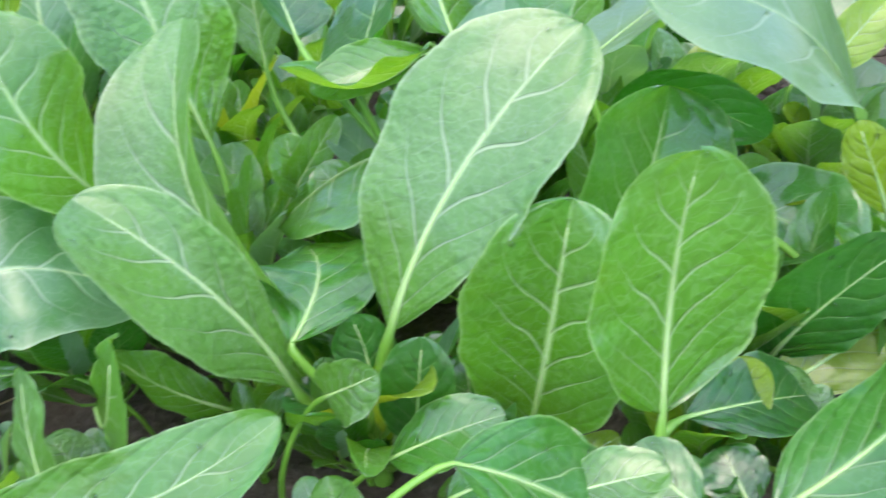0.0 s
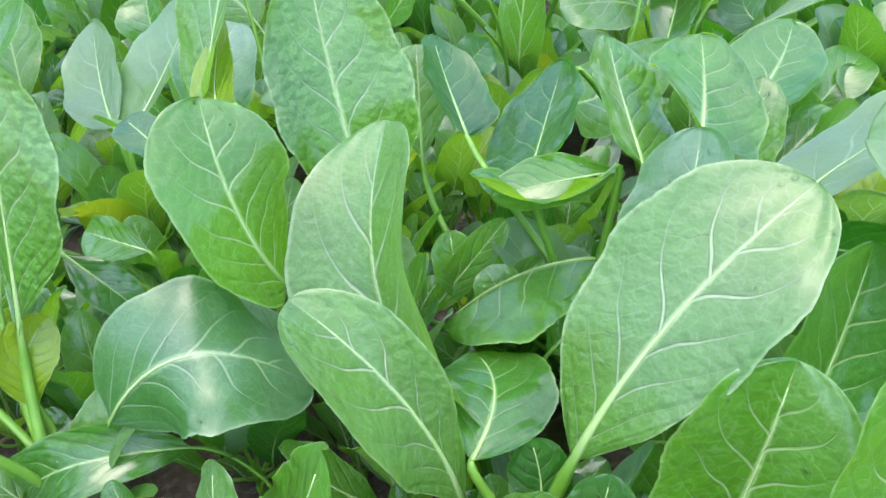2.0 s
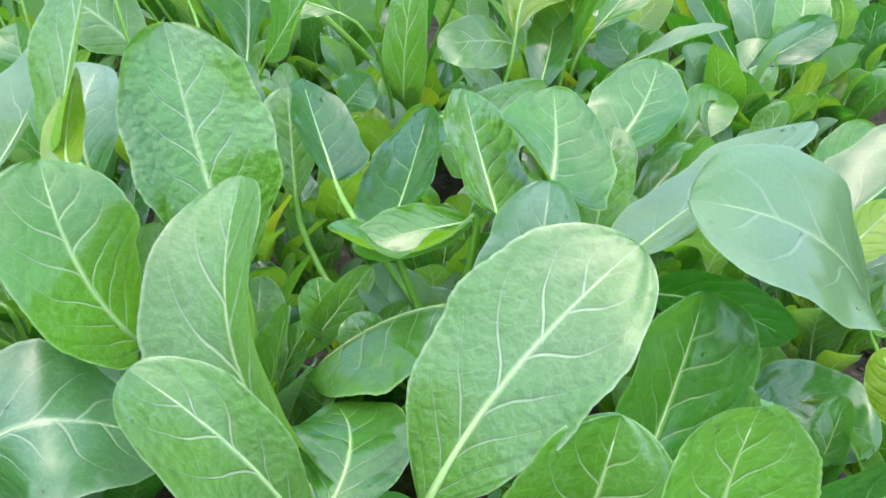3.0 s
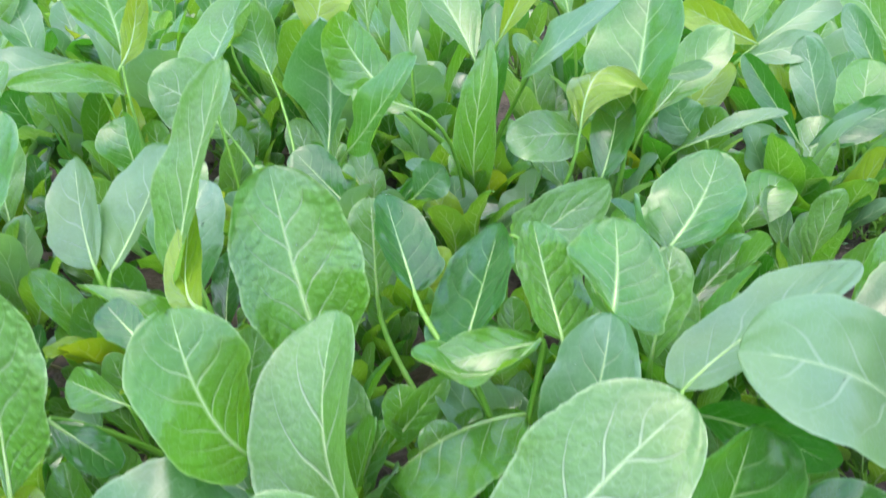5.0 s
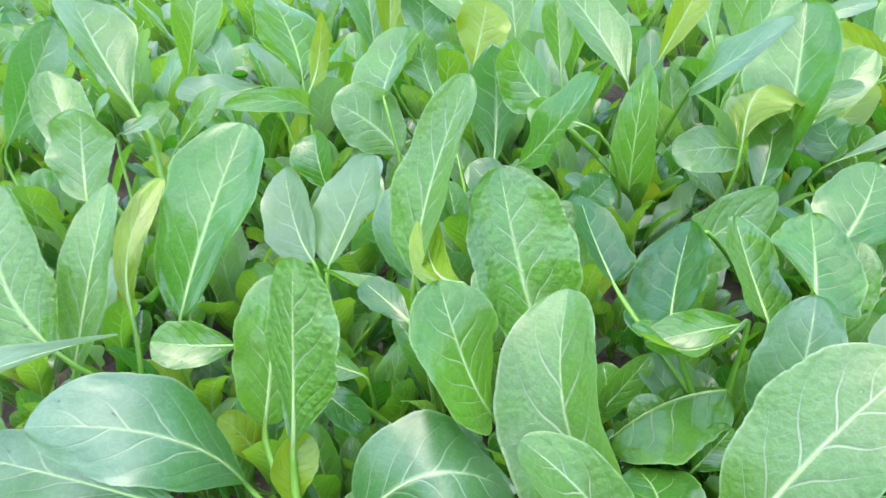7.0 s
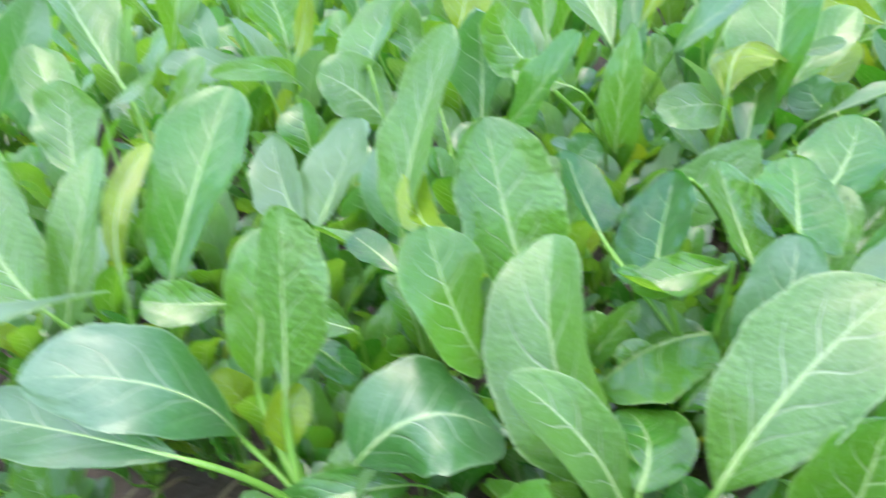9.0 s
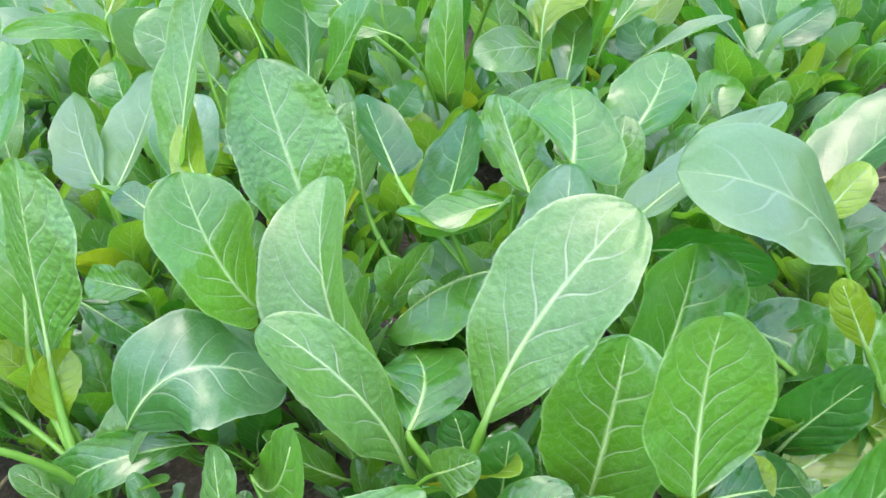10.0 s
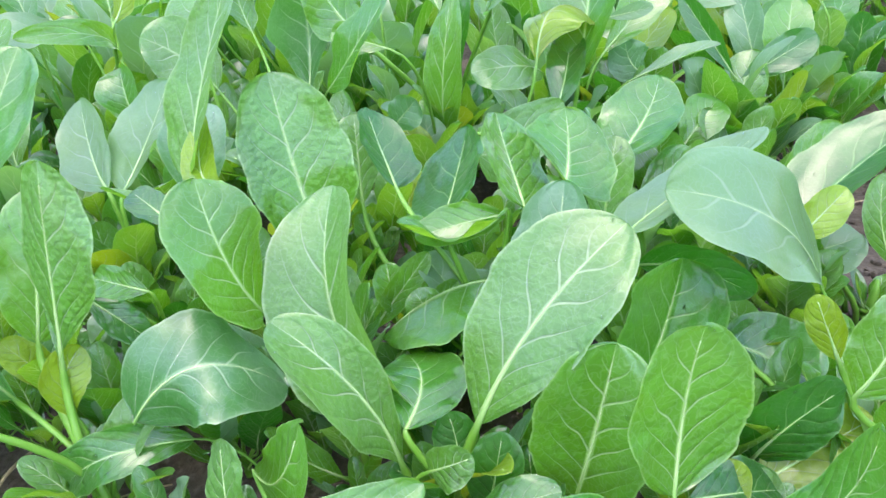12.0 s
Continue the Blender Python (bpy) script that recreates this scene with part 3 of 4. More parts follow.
leaf(spire, "light", (-0.380, 0.686, 0.161), (-0.451, 0.603, 0.259), (0.864, -0.190, 0.467), 0.035, stem=0.0018, root=(-0.267, 0.559, 0.0), drops=6, p=0.90, q=0.60, bend=0.217, side=-0.168, fold=0.38, hook=-0.065, twist=-1.47, cup=0.29, lop=0.05)
leaf(spire, "deep", (-0.328, 0.500, 0.262), (-0.383, 0.540, 0.281), (-0.002, -0.434, 0.901), 0.034, root=(-0.339, 0.62, 0.0), drops=6, p=1.3, q=0.62)
leaf(spire, "light", (-0.404, 0.560, 0.157), (-0.488, 0.600, 0.152), (-0.362, -0.678, 0.640), 0.040, stem=0.002, root=(-0.404, 0.58, 0.0), drops=6, p=1.3, q=0.62)
leaf(spire, "deep", (-0.438, 0.500, 0.187), (-0.384, 0.500, 0.137), (0.545, -0.592, 0.594), 0.036, root=(-0.368, 0.597, 0.0), drops=6, p=1.3, q=0.62)
left_mid = plant_at(-0.640, 0.610, "mustard green plant with tall glossy and yellow-green leaves")
leaf(left_mid, "mid", (-0.644, 0.613, 0.184), (-0.592, 0.758, 0.377), (-0.097, -0.785, 0.612), 0.119, p=1.29, q=0.30, bend=0.043, drops=16, side=-0.014, fold=0.23, hook=0.071, twist=-0.50, cup=0.17, lop=0.03)
leaf(left_mid, "yellow", (-0.678, 0.574, 0.207), (-0.682, 0.699, 0.327), (0.405, -0.627, 0.666), 0.035, fold=0.13, root=(-0.68, 0.533, 0.0), drops=16, p=1.32, q=0.60, bend=0.025, side=-0.116, hook=0.018, twist=-0.03, cup=0.09, lop=0.01)
leaf(left_mid, "pale", (-0.710, 0.499, 0.175), (-0.676, 0.592, 0.361), (0.011, -0.895, 0.446), 0.063, fold=0.22, root=(-0.741, 0.562, 0.0), drops=16, p=1.15, q=0.56, bend=0.079, side=0.048, hook=-0.018, twist=0.22, cup=0.13, lop=0.01)
leaf(left_mid, "crinkled", (-0.701, 0.475, 0.224), (-0.765, 0.541, 0.379), (0.435, -0.750, 0.498), 0.091, root=(-0.648, 0.599, 0.0), drops=16, p=0.71, q=0.53, bend=0.029, side=-0.128, fold=0.17, hook=0.003, twist=0.26, cup=0.12, lop=-0.00)
leaf(left_mid, "light", (-0.536, 0.542, 0.198), (-0.618, 0.516, 0.214), (0.347, -0.725, 0.595), 0.050, root=(-0.516, 0.58, 0.0), drops=16, p=1.39, q=0.58, bend=0.075, side=-0.034, fold=0.17, hook=-0.008, twist=0.06, cup=0.12, lop=-0.01)
left_back = plant_at(-0.820, 0.850, "mustard green plant with overlapping pale leaves")
leaf(left_back, "pale", (-0.875, 0.795, 0.255), (-0.886, 0.844, 0.375), (0.087, -0.917, 0.390), 0.103, q=0.38, p=1.61, bend=-0.021, twist=0.35, fold=0.08, wave=0.06, hook=0.107, root=(-0.864, 0.771, 0.0), drops=16, side=-0.047, cup=0.01, lop=0.00)
leaf(left_back, "pale", (-0.882, 0.852, 0.242), (-0.996, 0.938, 0.410), (0.409, -0.670, 0.620), 0.080, q=0.87, p=1.55, bend=0.073, twist=-0.48, fold=0.14, wave=0.06, hook=0.070, side=-0.036, cup=0.09, lop=0.00)
leaf(left_back, "pale", (-0.897, 0.988, 0.330), (-1.050, 1.108, 0.499), (0.684, -0.138, 0.717), 0.127, q=0.98, p=1.62, bend=0.048, twist=-0.40, fold=0.34, wave=0.03, hook=0.060, root=(-0.826, 0.862, 0.0), stem=0.0055, fine=0.7, side=-0.044, cup=0.15, lop=0.02)
leaf(left_back, "pale", (-0.938, 0.983, 0.293), (-0.780, 0.901, 0.363), (-0.557, -0.493, 0.669), 0.036, q=0.89, p=1.63, bend=0.034, twist=-0.44, fold=0.09, wave=0.03, hook=0.120, root=(-0.866, 0.888, 0.0), stem=0.0026, fine=0.7, side=0.018, cup=0.09, lop=0.00)
far_left = plant_at(-0.720, 1.200, "mustard green plant with a tall broad leaf")
leaf(far_left, "light", (-0.705, 1.217, 0.320), (-0.781, 1.294, 0.469), (0.843, -0.156, 0.515), 0.185, p=1.18, q=0.97, bend=0.045, twist=-0.58, fold=0.05, wave=0.03, hook=0.051, root=(-0.651, 1.15, 0.0), stem=0.0026, fine=0.7, side=0.055, cup=-0.03, lop=0.01)
leaf(far_left, "yellow", (-0.647, 1.105, 0.330), (-0.654, 1.224, 0.437), (0.932, -0.207, 0.297), 0.053, fold=0.15, q=0.85, p=1.44, bend=-0.064, twist=-0.73, wave=0.03, hook=0.046, stem=0.0026, fine=0.7, side=0.131, cup=-0.06, lop=0.00)
leaf(far_left, "light", (-0.709, 1.172, 0.230), (-0.726, 0.956, 0.345), (0.955, 0.079, 0.287), 0.042, bend=0.305, q=0.84, p=1.56, twist=0.15, fold=0.20, wave=0.06, hook=0.014, root=(-0.61, 1.181, 0.0), stem=0.0026, fine=0.7, side=0.031, cup=0.12, lop=0.03)
leaf(far_left, "underside", (-0.793, 1.230, 0.309), (-0.910, 1.130, 0.324), (0.501, -0.478, 0.721), 0.078, bend=0.042, q=0.75, p=1.51, twist=-0.55, fold=0.24, wave=0.05, hook=0.135, stem=0.0026, fine=0.7, side=-0.061, cup=0.05, lop=-0.01)
round_pale = plant_at(-0.360, 0.980, "mustard green plant with a rounded pale leaf")
leaf(round_pale, "pale", (-0.518, 1.157, 0.202), (-0.621, 1.130, 0.302), (0.566, -0.729, 0.385), 0.116, q=0.53, p=1.14, bend=-0.007, twist=-0.32, fold=0.13, wave=0.03, hook=-0.001, root=(-0.393, 1.02, 0.0), stem=0.0026, fine=0.7, side=0.081, cup=0.10, lop=0.04)
leaf(round_pale, "light", (-0.534, 1.147, 0.300), (-0.528, 1.329, 0.391), (-0.410, -0.399, 0.820), 0.146, q=0.71, p=1.44, bend=-0.057, twist=-0.05, fold=0.16, wave=0.02, hook=0.072, root=(-0.484, 1.095, 0.0), stem=0.0026, fine=0.7, side=-0.162, cup=0.08, lop=-0.03)
leaf(round_pale, "pale", (-0.464, 1.231, 0.278), (-0.490, 1.254, 0.390), (0.880, -0.383, 0.282), 0.101, q=0.77, p=1.57, bend=-0.151, twist=-0.11, fold=-0.06, wave=0.04, hook=0.048, root=(-0.372, 1.016, 0.0), stem=0.0026, fine=0.7, side=0.106, cup=-0.04, lop=-0.01)
far_mid = plant_at(-0.280, 1.080, "mustard green plant with several upright leaves")
leaf(far_mid, "blue", (-0.344, 1.085, 0.193), (-0.343, 1.134, 0.391), (0.037, -0.970, 0.240), 0.102, q=1.08, p=1.58, bend=-0.174, twist=-0.44, fold=0.74, wave=0.06, hook=-0.008, root=(-0.31, 1.012, 0.0), stem=0.0026, fine=0.7, side=0.009, cup=0.38, lop=-0.08)
leaf(far_mid, "light", (-0.259, 1.101, 0.301), (-0.309, 1.088, 0.403), (0.689, -0.678, 0.256), 0.092, root=(-0.115, 1.249, 0.0), stem=0.0042, fine=0.7, p=0.45, q=0.44, bend=-0.103, side=-0.002, fold=-0.25, hook=0.039, twist=-0.08, cup=-0.03, lop=0.01)
leaf(far_mid, "mid", (-0.292, 1.011, 0.234), (-0.175, 0.930, 0.387), (-0.768, -0.576, 0.280), 0.080, fold=0.17, q=0.81, p=1.50, bend=0.056, twist=0.62, wave=0.05, hook=-0.034, root=(-0.346, 0.974, 0.0), stem=0.0026, fine=0.7, side=0.099, cup=0.15, lop=0.06)
leaf(far_mid, "deep", (-0.281, 0.974, 0.161), (-0.364, 1.000, 0.240), (0.199, -0.848, 0.491), 0.064, q=0.89, p=1.63, bend=0.07, twist=-0.44, fold=0.06, wave=0.03, hook=0.11, root=(-0.246, 0.963, 0.0), stem=0.0026, fine=0.7)
leaf(far_mid, "blue", (-0.202, 1.000, 0.170), (-0.157, 1.000, 0.220), (-0.138, -0.983, 0.125), 0.055, q=0.89, p=1.63, bend=0.02, twist=0.23, fold=0.28, wave=0.06, hook=0.01, stem=0.0026, fine=0.7)
far_centre = plant_at(-0.125, 1.165, "mustard green plant with narrow upright leaves and long stalks")
leaf(far_centre, "light", (-0.128, 1.157, 0.081), (-0.107, 1.163, 0.349), (-0.697, -0.713, 0.073), 0.099, p=1.22, q=0.94, bend=0.196, twist=0.56, fold=0.04, wave=0.02, hook=0.067, stem=0.0026, fine=0.7, side=0.132, cup=-0.04, lop=-0.05)
leaf(far_centre, "deep", (-0.101, 1.201, 0.207), (-0.101, 1.240, 0.386), (0.072, -0.975, 0.212), 0.043, q=0.89, p=1.63, bend=0.1, twist=0.32, fold=0.06, wave=0.06, hook=-0.03, stem=0.0026, fine=0.7)
leaf(far_centre, "pale", (-0.133, 1.249, 0.291), (-0.264, 1.349, 0.464), (0.354, -0.666, 0.656), 0.088, q=0.97, p=0.82, bend=-0.020, twist=0.11, fold=0.32, wave=0.03, hook=0.095, stem=0.0026, fine=0.7, side=0.083, cup=0.02, lop=-0.01)
leaf(far_centre, "blue", (-0.043, 1.074, 0.331), (0.063, 0.945, 0.445), (-0.816, -0.191, 0.546), 0.076, stem=0.004, fine=0.7, p=1.52, q=0.58, bend=0.115, side=0.180, fold=0.16, hook=-0.014, twist=0.06, cup=0.07, lop=0.02)
leaf(far_centre, "yellow", (-0.094, 1.161, 0.343), (-0.018, 1.200, 0.483), (0.057, -0.969, 0.240), 0.050, fold=0.4, q=0.89, p=1.63, bend=0.07, twist=-0.17, wave=0.03, hook=-0.04, stem=0.0026, fine=0.7)
leaf(far_centre, "light", (-0.193, 1.020, 0.291), (-0.277, 1.020, 0.320), (0.125, -0.927, 0.355), 0.047, q=0.89, p=1.63, bend=0.02, twist=0.17, fold=0.3, wave=0.03, hook=-0.04, root=(-0.142, 1.129, 0.0), stem=0.0026, fine=0.7)
far_tall = plant_at(0.070, 1.090, "mustard green plant with a tall oval leaf and rounded lower leaves")
leaf(far_tall, "mid", (0.088, 1.059, 0.224), (0.119, 1.182, 0.428), (-0.473, -0.720, 0.508), 0.128, p=1.02, q=0.61, stem=0.0034, fine=0.7, bend=0.025, side=0.020, fold=0.34, hook=0.005, twist=-0.37, cup=0.14, lop=-0.04)
leaf(far_tall, "deep", (0.054, 1.029, 0.189), (0.077, 1.114, 0.283), (-0.252, -0.690, 0.678), 0.061, p=1.18, q=0.50, stem=0.0026, root=(0.047, 1.023, 0.0), fine=0.7, bend=0.062, side=0.054, fold=0.16, hook=-0.013, twist=0.21, cup=0.13, lop=-0.01)
leaf(far_tall, "pale", (0.034, 1.078, 0.229), (-0.073, 0.987, 0.260), (0.570, -0.434, 0.698), 0.073, q=0.72, p=1.66, bend=0.207, twist=0.41, fold=-0.03, wave=0.03, hook=0.057, stem=0.0026, fine=0.7, side=-0.041, cup=0.07, lop=-0.06)
leaf(far_tall, "yellow", (0.022, 1.010, 0.265), (0.119, 1.126, 0.294), (-0.101, -0.165, 0.981), 0.099, p=1.27, fold=-0.48, bend=0.315, stem=0.0026, root=(-0.043, 1.045, 0.0), fine=0.7, q=0.75, side=-0.122, hook=-0.033, twist=0.69, cup=-0.02, lop=-0.04)
right_pair = plant_at(0.170, 0.900, "mustard green plant with two overlapping crinkled leaves")
leaf(right_pair, "mid", (0.123, 0.875, 0.162), (0.202, 1.024, 0.234), (-0.134, -0.374, 0.918), 0.115, p=0.44, q=0.90, bend=0.057, twist=-0.70, fold=-0.03, wave=0.02, hook=0.149, root=(0.088, 0.836, 0.0), side=0.054, cup=0.21, lop=-0.07)
leaf(right_pair, "mid", (0.149, 0.868, 0.083), (0.231, 0.920, 0.161), (-0.095, -0.783, 0.615), 0.056, q=0.89, p=1.63, bend=0.0, twist=-0.01, fold=0.26, wave=0.03, hook=0.07)
leaf(right_pair, "light", (0.238, 1.021, 0.112), (0.299, 1.060, 0.183), (-0.134, -0.813, 0.566), 0.067, q=0.89, p=1.63, bend=0.11, twist=0.12, fold=0.25, wave=0.02, hook=0.02, root=(0.179, 0.916, 0.0), stem=0.0026, fine=0.7)
leaf(right_pair, "pale", (-0.055, 0.695, 0.273), (0.055, 0.910, 0.236), (0.830, -0.352, 0.433), 0.080, root=(0.048, 0.836, 0.0), drops=16, p=1.60, q=0.45, bend=-0.225, side=0.115, fold=0.15, hook=0.067, twist=0.32, cup=-0.05, lop=0.05)
leaf(right_pair, "pale", (0.079, 0.640, 0.171), (0.097, 0.690, 0.267), (-0.143, -0.867, 0.478), 0.051, root=(0.119, 0.753, 0.0), drops=16, p=1.3, q=0.62)
right_far = plant_at(0.360, 1.120, "mustard green plant with a small upright leaf")
leaf(right_far, "blue", (0.322, 1.067, 0.114), (0.325, 1.206, 0.189), (0.419, -0.437, 0.796), 0.093, q=0.41, p=1.60, bend=0.008, twist=0.02, fold=-0.01, wave=0.04, hook=0.124, root=(0.347, 1.057, 0.0), stem=0.0026, fine=0.7, side=0.141, cup=0.06, lop=0.01)
leaf(right_far, "blue", (0.438, 1.282, 0.110), (0.389, 1.360, 0.301), (-0.291, -0.910, 0.295), 0.065, q=0.89, p=1.63, bend=0.1, twist=0.43, fold=0.16, wave=0.04, hook=0.07, root=(0.386, 1.174, 0.0), stem=0.0026, fine=0.7)
leaf(right_far, "underside", (0.176, 1.146, 0.190), (0.313, 1.130, 0.250), (-0.413, -0.108, 0.904), 0.045, q=0.93, p=1.63, bend=0.055, twist=0.01, fold=0.24, wave=0.03, hook=-0.010, root=(0.141, 1.179, 0.0), stem=0.0026, fine=0.7, side=0.065, cup=0.17, lop=-0.00)
leaf(right_far, "yellow", (0.332, 1.394, 0.278), (0.199, 1.420, 0.342), (-0.097, -0.976, 0.194), 0.058, bend=0.15, q=0.89, p=1.63, twist=0.41, fold=0.21, wave=0.04, hook=0.01, root=(0.332, 1.414, 0.0), stem=0.0026, fine=0.7)
right_shade = plant_at(0.420, 0.720, "mustard green plant with broad bluish leaves beside bare soil")
leaf(right_shade, "deep", (0.291, 0.714, 0.117), (0.471, 0.787, 0.245), (-0.504, -0.227, 0.834), 0.100, root=(0.301, 0.696, 0.0), drops=16, p=0.82, q=0.59, bend=0.008, side=-0.041, fold=0.30, hook=0.017, twist=0.25, cup=0.18, lop=-0.02)
leaf(right_shade, "pale", (0.412, 0.678, 0.104), (0.389, 0.697, 0.210), (-0.322, -0.942, 0.098), 0.037, root=(0.45, 0.641, 0.0), drops=16, p=1.17, q=0.64, bend=0.064, side=-0.069, fold=0.13, hook=-0.006, twist=-0.06, cup=0.11, lop=-0.00)
leaf(right_shade, "yellow", (0.294, 0.660, 0.149), (0.346, 0.680, 0.201), (-0.231, -0.810, 0.539), 0.043, q=0.6, p=0.95, root=(0.402, 0.711, 0.0), drops=6)
leaf(right_shade, "light", (0.324, 0.835, 0.097), (0.424, 0.900, 0.193), (-0.106, -0.769, 0.631), 0.066, q=0.89, p=1.63, bend=0.01, twist=-0.2, fold=0.25, wave=0.05, hook=0.01, root=(0.401, 0.743, 0.0), drops=16)
leaf(right_shade, "underside", (0.300, 0.800, 0.050), (0.425, 0.790, 0.085), (-0.1, -0.6, 0.8), 0.085, p=1.1, q=0.5, side=0.08, root=(0.320, 0.820, 0.0), drops=12)
leaf(right_edge, "yellow", (0.190, 0.400, 0.040), (0.300, 0.440, 0.085), (-0.2, -0.6, 0.75), 0.060, p=1.1, q=0.5, root=(0.170, 0.400, 0.0), drops=6)
near = plant_at(-0.120, 0.220, "young mustard green plant with a long pale arching leaf")
leaf(near, "light", (-0.259, 0.252, 0.130), (-0.082, 0.267, 0.175), (-0.119, -0.709, 0.695), 0.055, side=0.111, p=0.85, root=(-0.134, 0.222, 0.0), drops=6, q=0.63, bend=0.036, fold=0.16, hook=0.001, twist=-0.04, cup=0.10, lop=-0.01)
leaf(near, "mid", (-0.006, 0.261, 0.146), (0.099, 0.253, 0.062), (0.599, -0.231, 0.767), 0.074, side=-0.084, q=0.53, p=0.83, stem=0.0022, drops=16, bend=0.005, fold=0.09, hook=0.022, twist=0.09, cup=0.07, lop=-0.00)
leaf(left_front, "underside", (-0.785, 0.388, 0.197), (-0.599, 0.448, 0.264), (-0.286, -0.175, 0.942), 0.053, root=(-0.771, 0.44, 0.0), drops=6, p=1.21, q=0.62, bend=0.173, side=0.196, fold=0.12, hook=-0.030, twist=0.60, cup=0.11, lop=-0.00)
leaf(left_front, "blue", (-0.483, 0.330, 0.175), (-0.722, 0.360, 0.183), (-0.033, -0.499, 0.866), 0.069, drops=16, p=1.3, q=0.62)
leaf(left_back, "blue", (-1.164, 0.988, 0.267), (-1.040, 1.040, 0.467), (0.508, -0.857, -0.091), 0.080, q=0.89, p=1.63, bend=0.09, twist=0.25, fold=0.22, wave=0.05, hook=0.08, root=(-1.053, 0.943, 0.0), stem=0.0026, fine=0.7)
leaf(left_back, "light", (-0.840, 0.990, 0.270), (-0.766, 1.024, 0.360), (0.075, -0.954, 0.291), 0.039, q=0.83, p=1.53, bend=0.073, twist=0.26, fold=0.13, wave=0.04, hook=0.071, root=(-0.86, 0.988, 0.0), stem=0.0026, fine=0.7, side=0.024, cup=0.11, lop=0.00)
leaf(far_left, "mid", (-0.608, 1.025, 0.186), (-0.628, 1.052, 0.273), (-0.134, -0.954, 0.266), 0.073, q=0.70, p=1.40, bend=0.129, twist=0.25, fold=0.41, wave=0.05, hook=0.028, root=(-0.661, 1.118, 0.0), stem=0.0026, fine=0.7, side=0.023, cup=0.18, lop=0.00)
edge_left = plant_at(-0.900, 1.000, "mustard green plant with a pale upright leaf")
leaf(edge_left, "pale", (-0.773, 0.938, 0.142), (-0.799, 0.990, 0.287), (0.594, -0.717, 0.365), 0.073, q=0.89, p=1.63, bend=0.0, twist=0.04, fold=0.11, wave=0.05, hook=0.03, root=(-0.881, 0.991, 0.0), stem=0.0026, fine=0.7)
leaf(edge_left, "light", (-0.949, 1.235, 0.314), (-0.906, 1.300, 0.525), (0.582, -0.803, 0.128), 0.090, q=0.89, p=1.63, bend=0.1, twist=0.13, fold=0.25, wave=0.03, hook=0.06, root=(-0.949, 1.255, 0.0), stem=0.0026, fine=0.7)
leaf(edge_left, "blue", (-0.869, 1.241, 0.286), (-0.912, 1.280, 0.409), (0.510, -0.753, 0.415), 0.069, q=0.89, p=1.63, bend=0.09, twist=0.3, fold=0.14, wave=0.05, hook=0.1, root=(-0.869, 1.261, 0.0), stem=0.0026, fine=0.7)
row_left = plant_at(-0.420, 1.500, "mustard green plant, yellow-green and bluish leaves")
leaf(row_left, "blue", (-0.631, 1.429, 0.293), (-0.669, 1.520, 0.541), (0.376, -0.850, 0.369), 0.103, q=0.89, p=1.63, bend=0.08, twist=0.43, fold=0.29, wave=0.04, hook=0.04, root=(-0.517, 1.467, 0.0), stem=0.0026, fine=0.7)
leaf(row_left, "yellow", (-0.596, 1.409, 0.304), (-0.596, 1.500, 0.539), (0.382, -0.862, 0.334), 0.070, fold=0.25, q=0.89, p=1.63, bend=0.02, twist=0.3, wave=0.04, hook=0.07, root=(-0.49, 1.464, 0.0), stem=0.0026, fine=0.7)
leaf(row_left, "blue", (-0.522, 1.408, 0.307), (-0.534, 1.460, 0.454), (0.331, -0.881, 0.339), 0.090, q=0.89, p=1.63, bend=0.09, twist=0.21, fold=0.09, wave=0.05, hook=0.05, root=(-0.433, 1.488, 0.0), stem=0.0026, fine=0.7)
row_mid = plant_at(-0.300, 1.420, "mustard green plant with a large pale leaf and a round one")
leaf(row_mid, "pale", (-0.391, 1.370, 0.341), (-0.569, 1.500, 0.567), (0.147, -0.803, 0.577), 0.139, q=0.89, p=1.63, bend=0.08, twist=-0.07, fold=0.21, wave=0.05, hook=0.06, stem=0.0026, fine=0.7)
leaf(row_mid, "yellow", (-0.407, 1.288, 0.316), (-0.383, 1.340, 0.428), (0.311, -0.887, 0.342), 0.098, q=0.89, p=1.63, bend=0.09, twist=-0.43, fold=0.09, wave=0.04, hook=0.06, root=(-0.332, 1.381, 0.0), stem=0.0026, fine=0.7)
leaf(row_mid, "light", (-0.252, 1.335, 0.287), (-0.266, 1.400, 0.428), (0.161, -0.890, 0.427), 0.059, q=0.89, p=1.63, bend=0.03, twist=0.17, fold=0.21, wave=0.02, hook=0.03, root=(-0.252, 1.355, 0.0), stem=0.0026, fine=0.7)
leaf(row_mid, "pale", (-0.344, 1.435, 0.303), (-0.366, 1.500, 0.468), (0.207, -0.901, 0.382), 0.084, q=0.89, p=1.63, bend=0.03, twist=-0.4, fold=0.08, wave=0.03, hook=-0.02, root=(-0.344, 1.455, 0.0), stem=0.0026, fine=0.7)
row_right = plant_at(0.100, 1.450, "mustard green plant with tall pale leaves")
leaf(row_right, "pale", (0.067, 1.396, 0.281), (0.080, 1.500, 0.503), (-0.047, -0.904, 0.425), 0.095, q=0.89, p=1.63, bend=0.02, twist=-0.42, fold=0.17, wave=0.04, hook=0.05, root=(0.065, 1.375, 0.0), stem=0.0026, fine=0.7)
leaf(row_right, "light", (0.040, 1.335, 0.258), (0.130, 1.400, 0.440), (-0.011, -0.940, 0.342), 0.081, q=0.89, p=1.63, bend=0.07, twist=-0.24, fold=0.28, wave=0.02, hook=0.02, root=(0.019, 1.32, 0.0), stem=0.0026, fine=0.7)
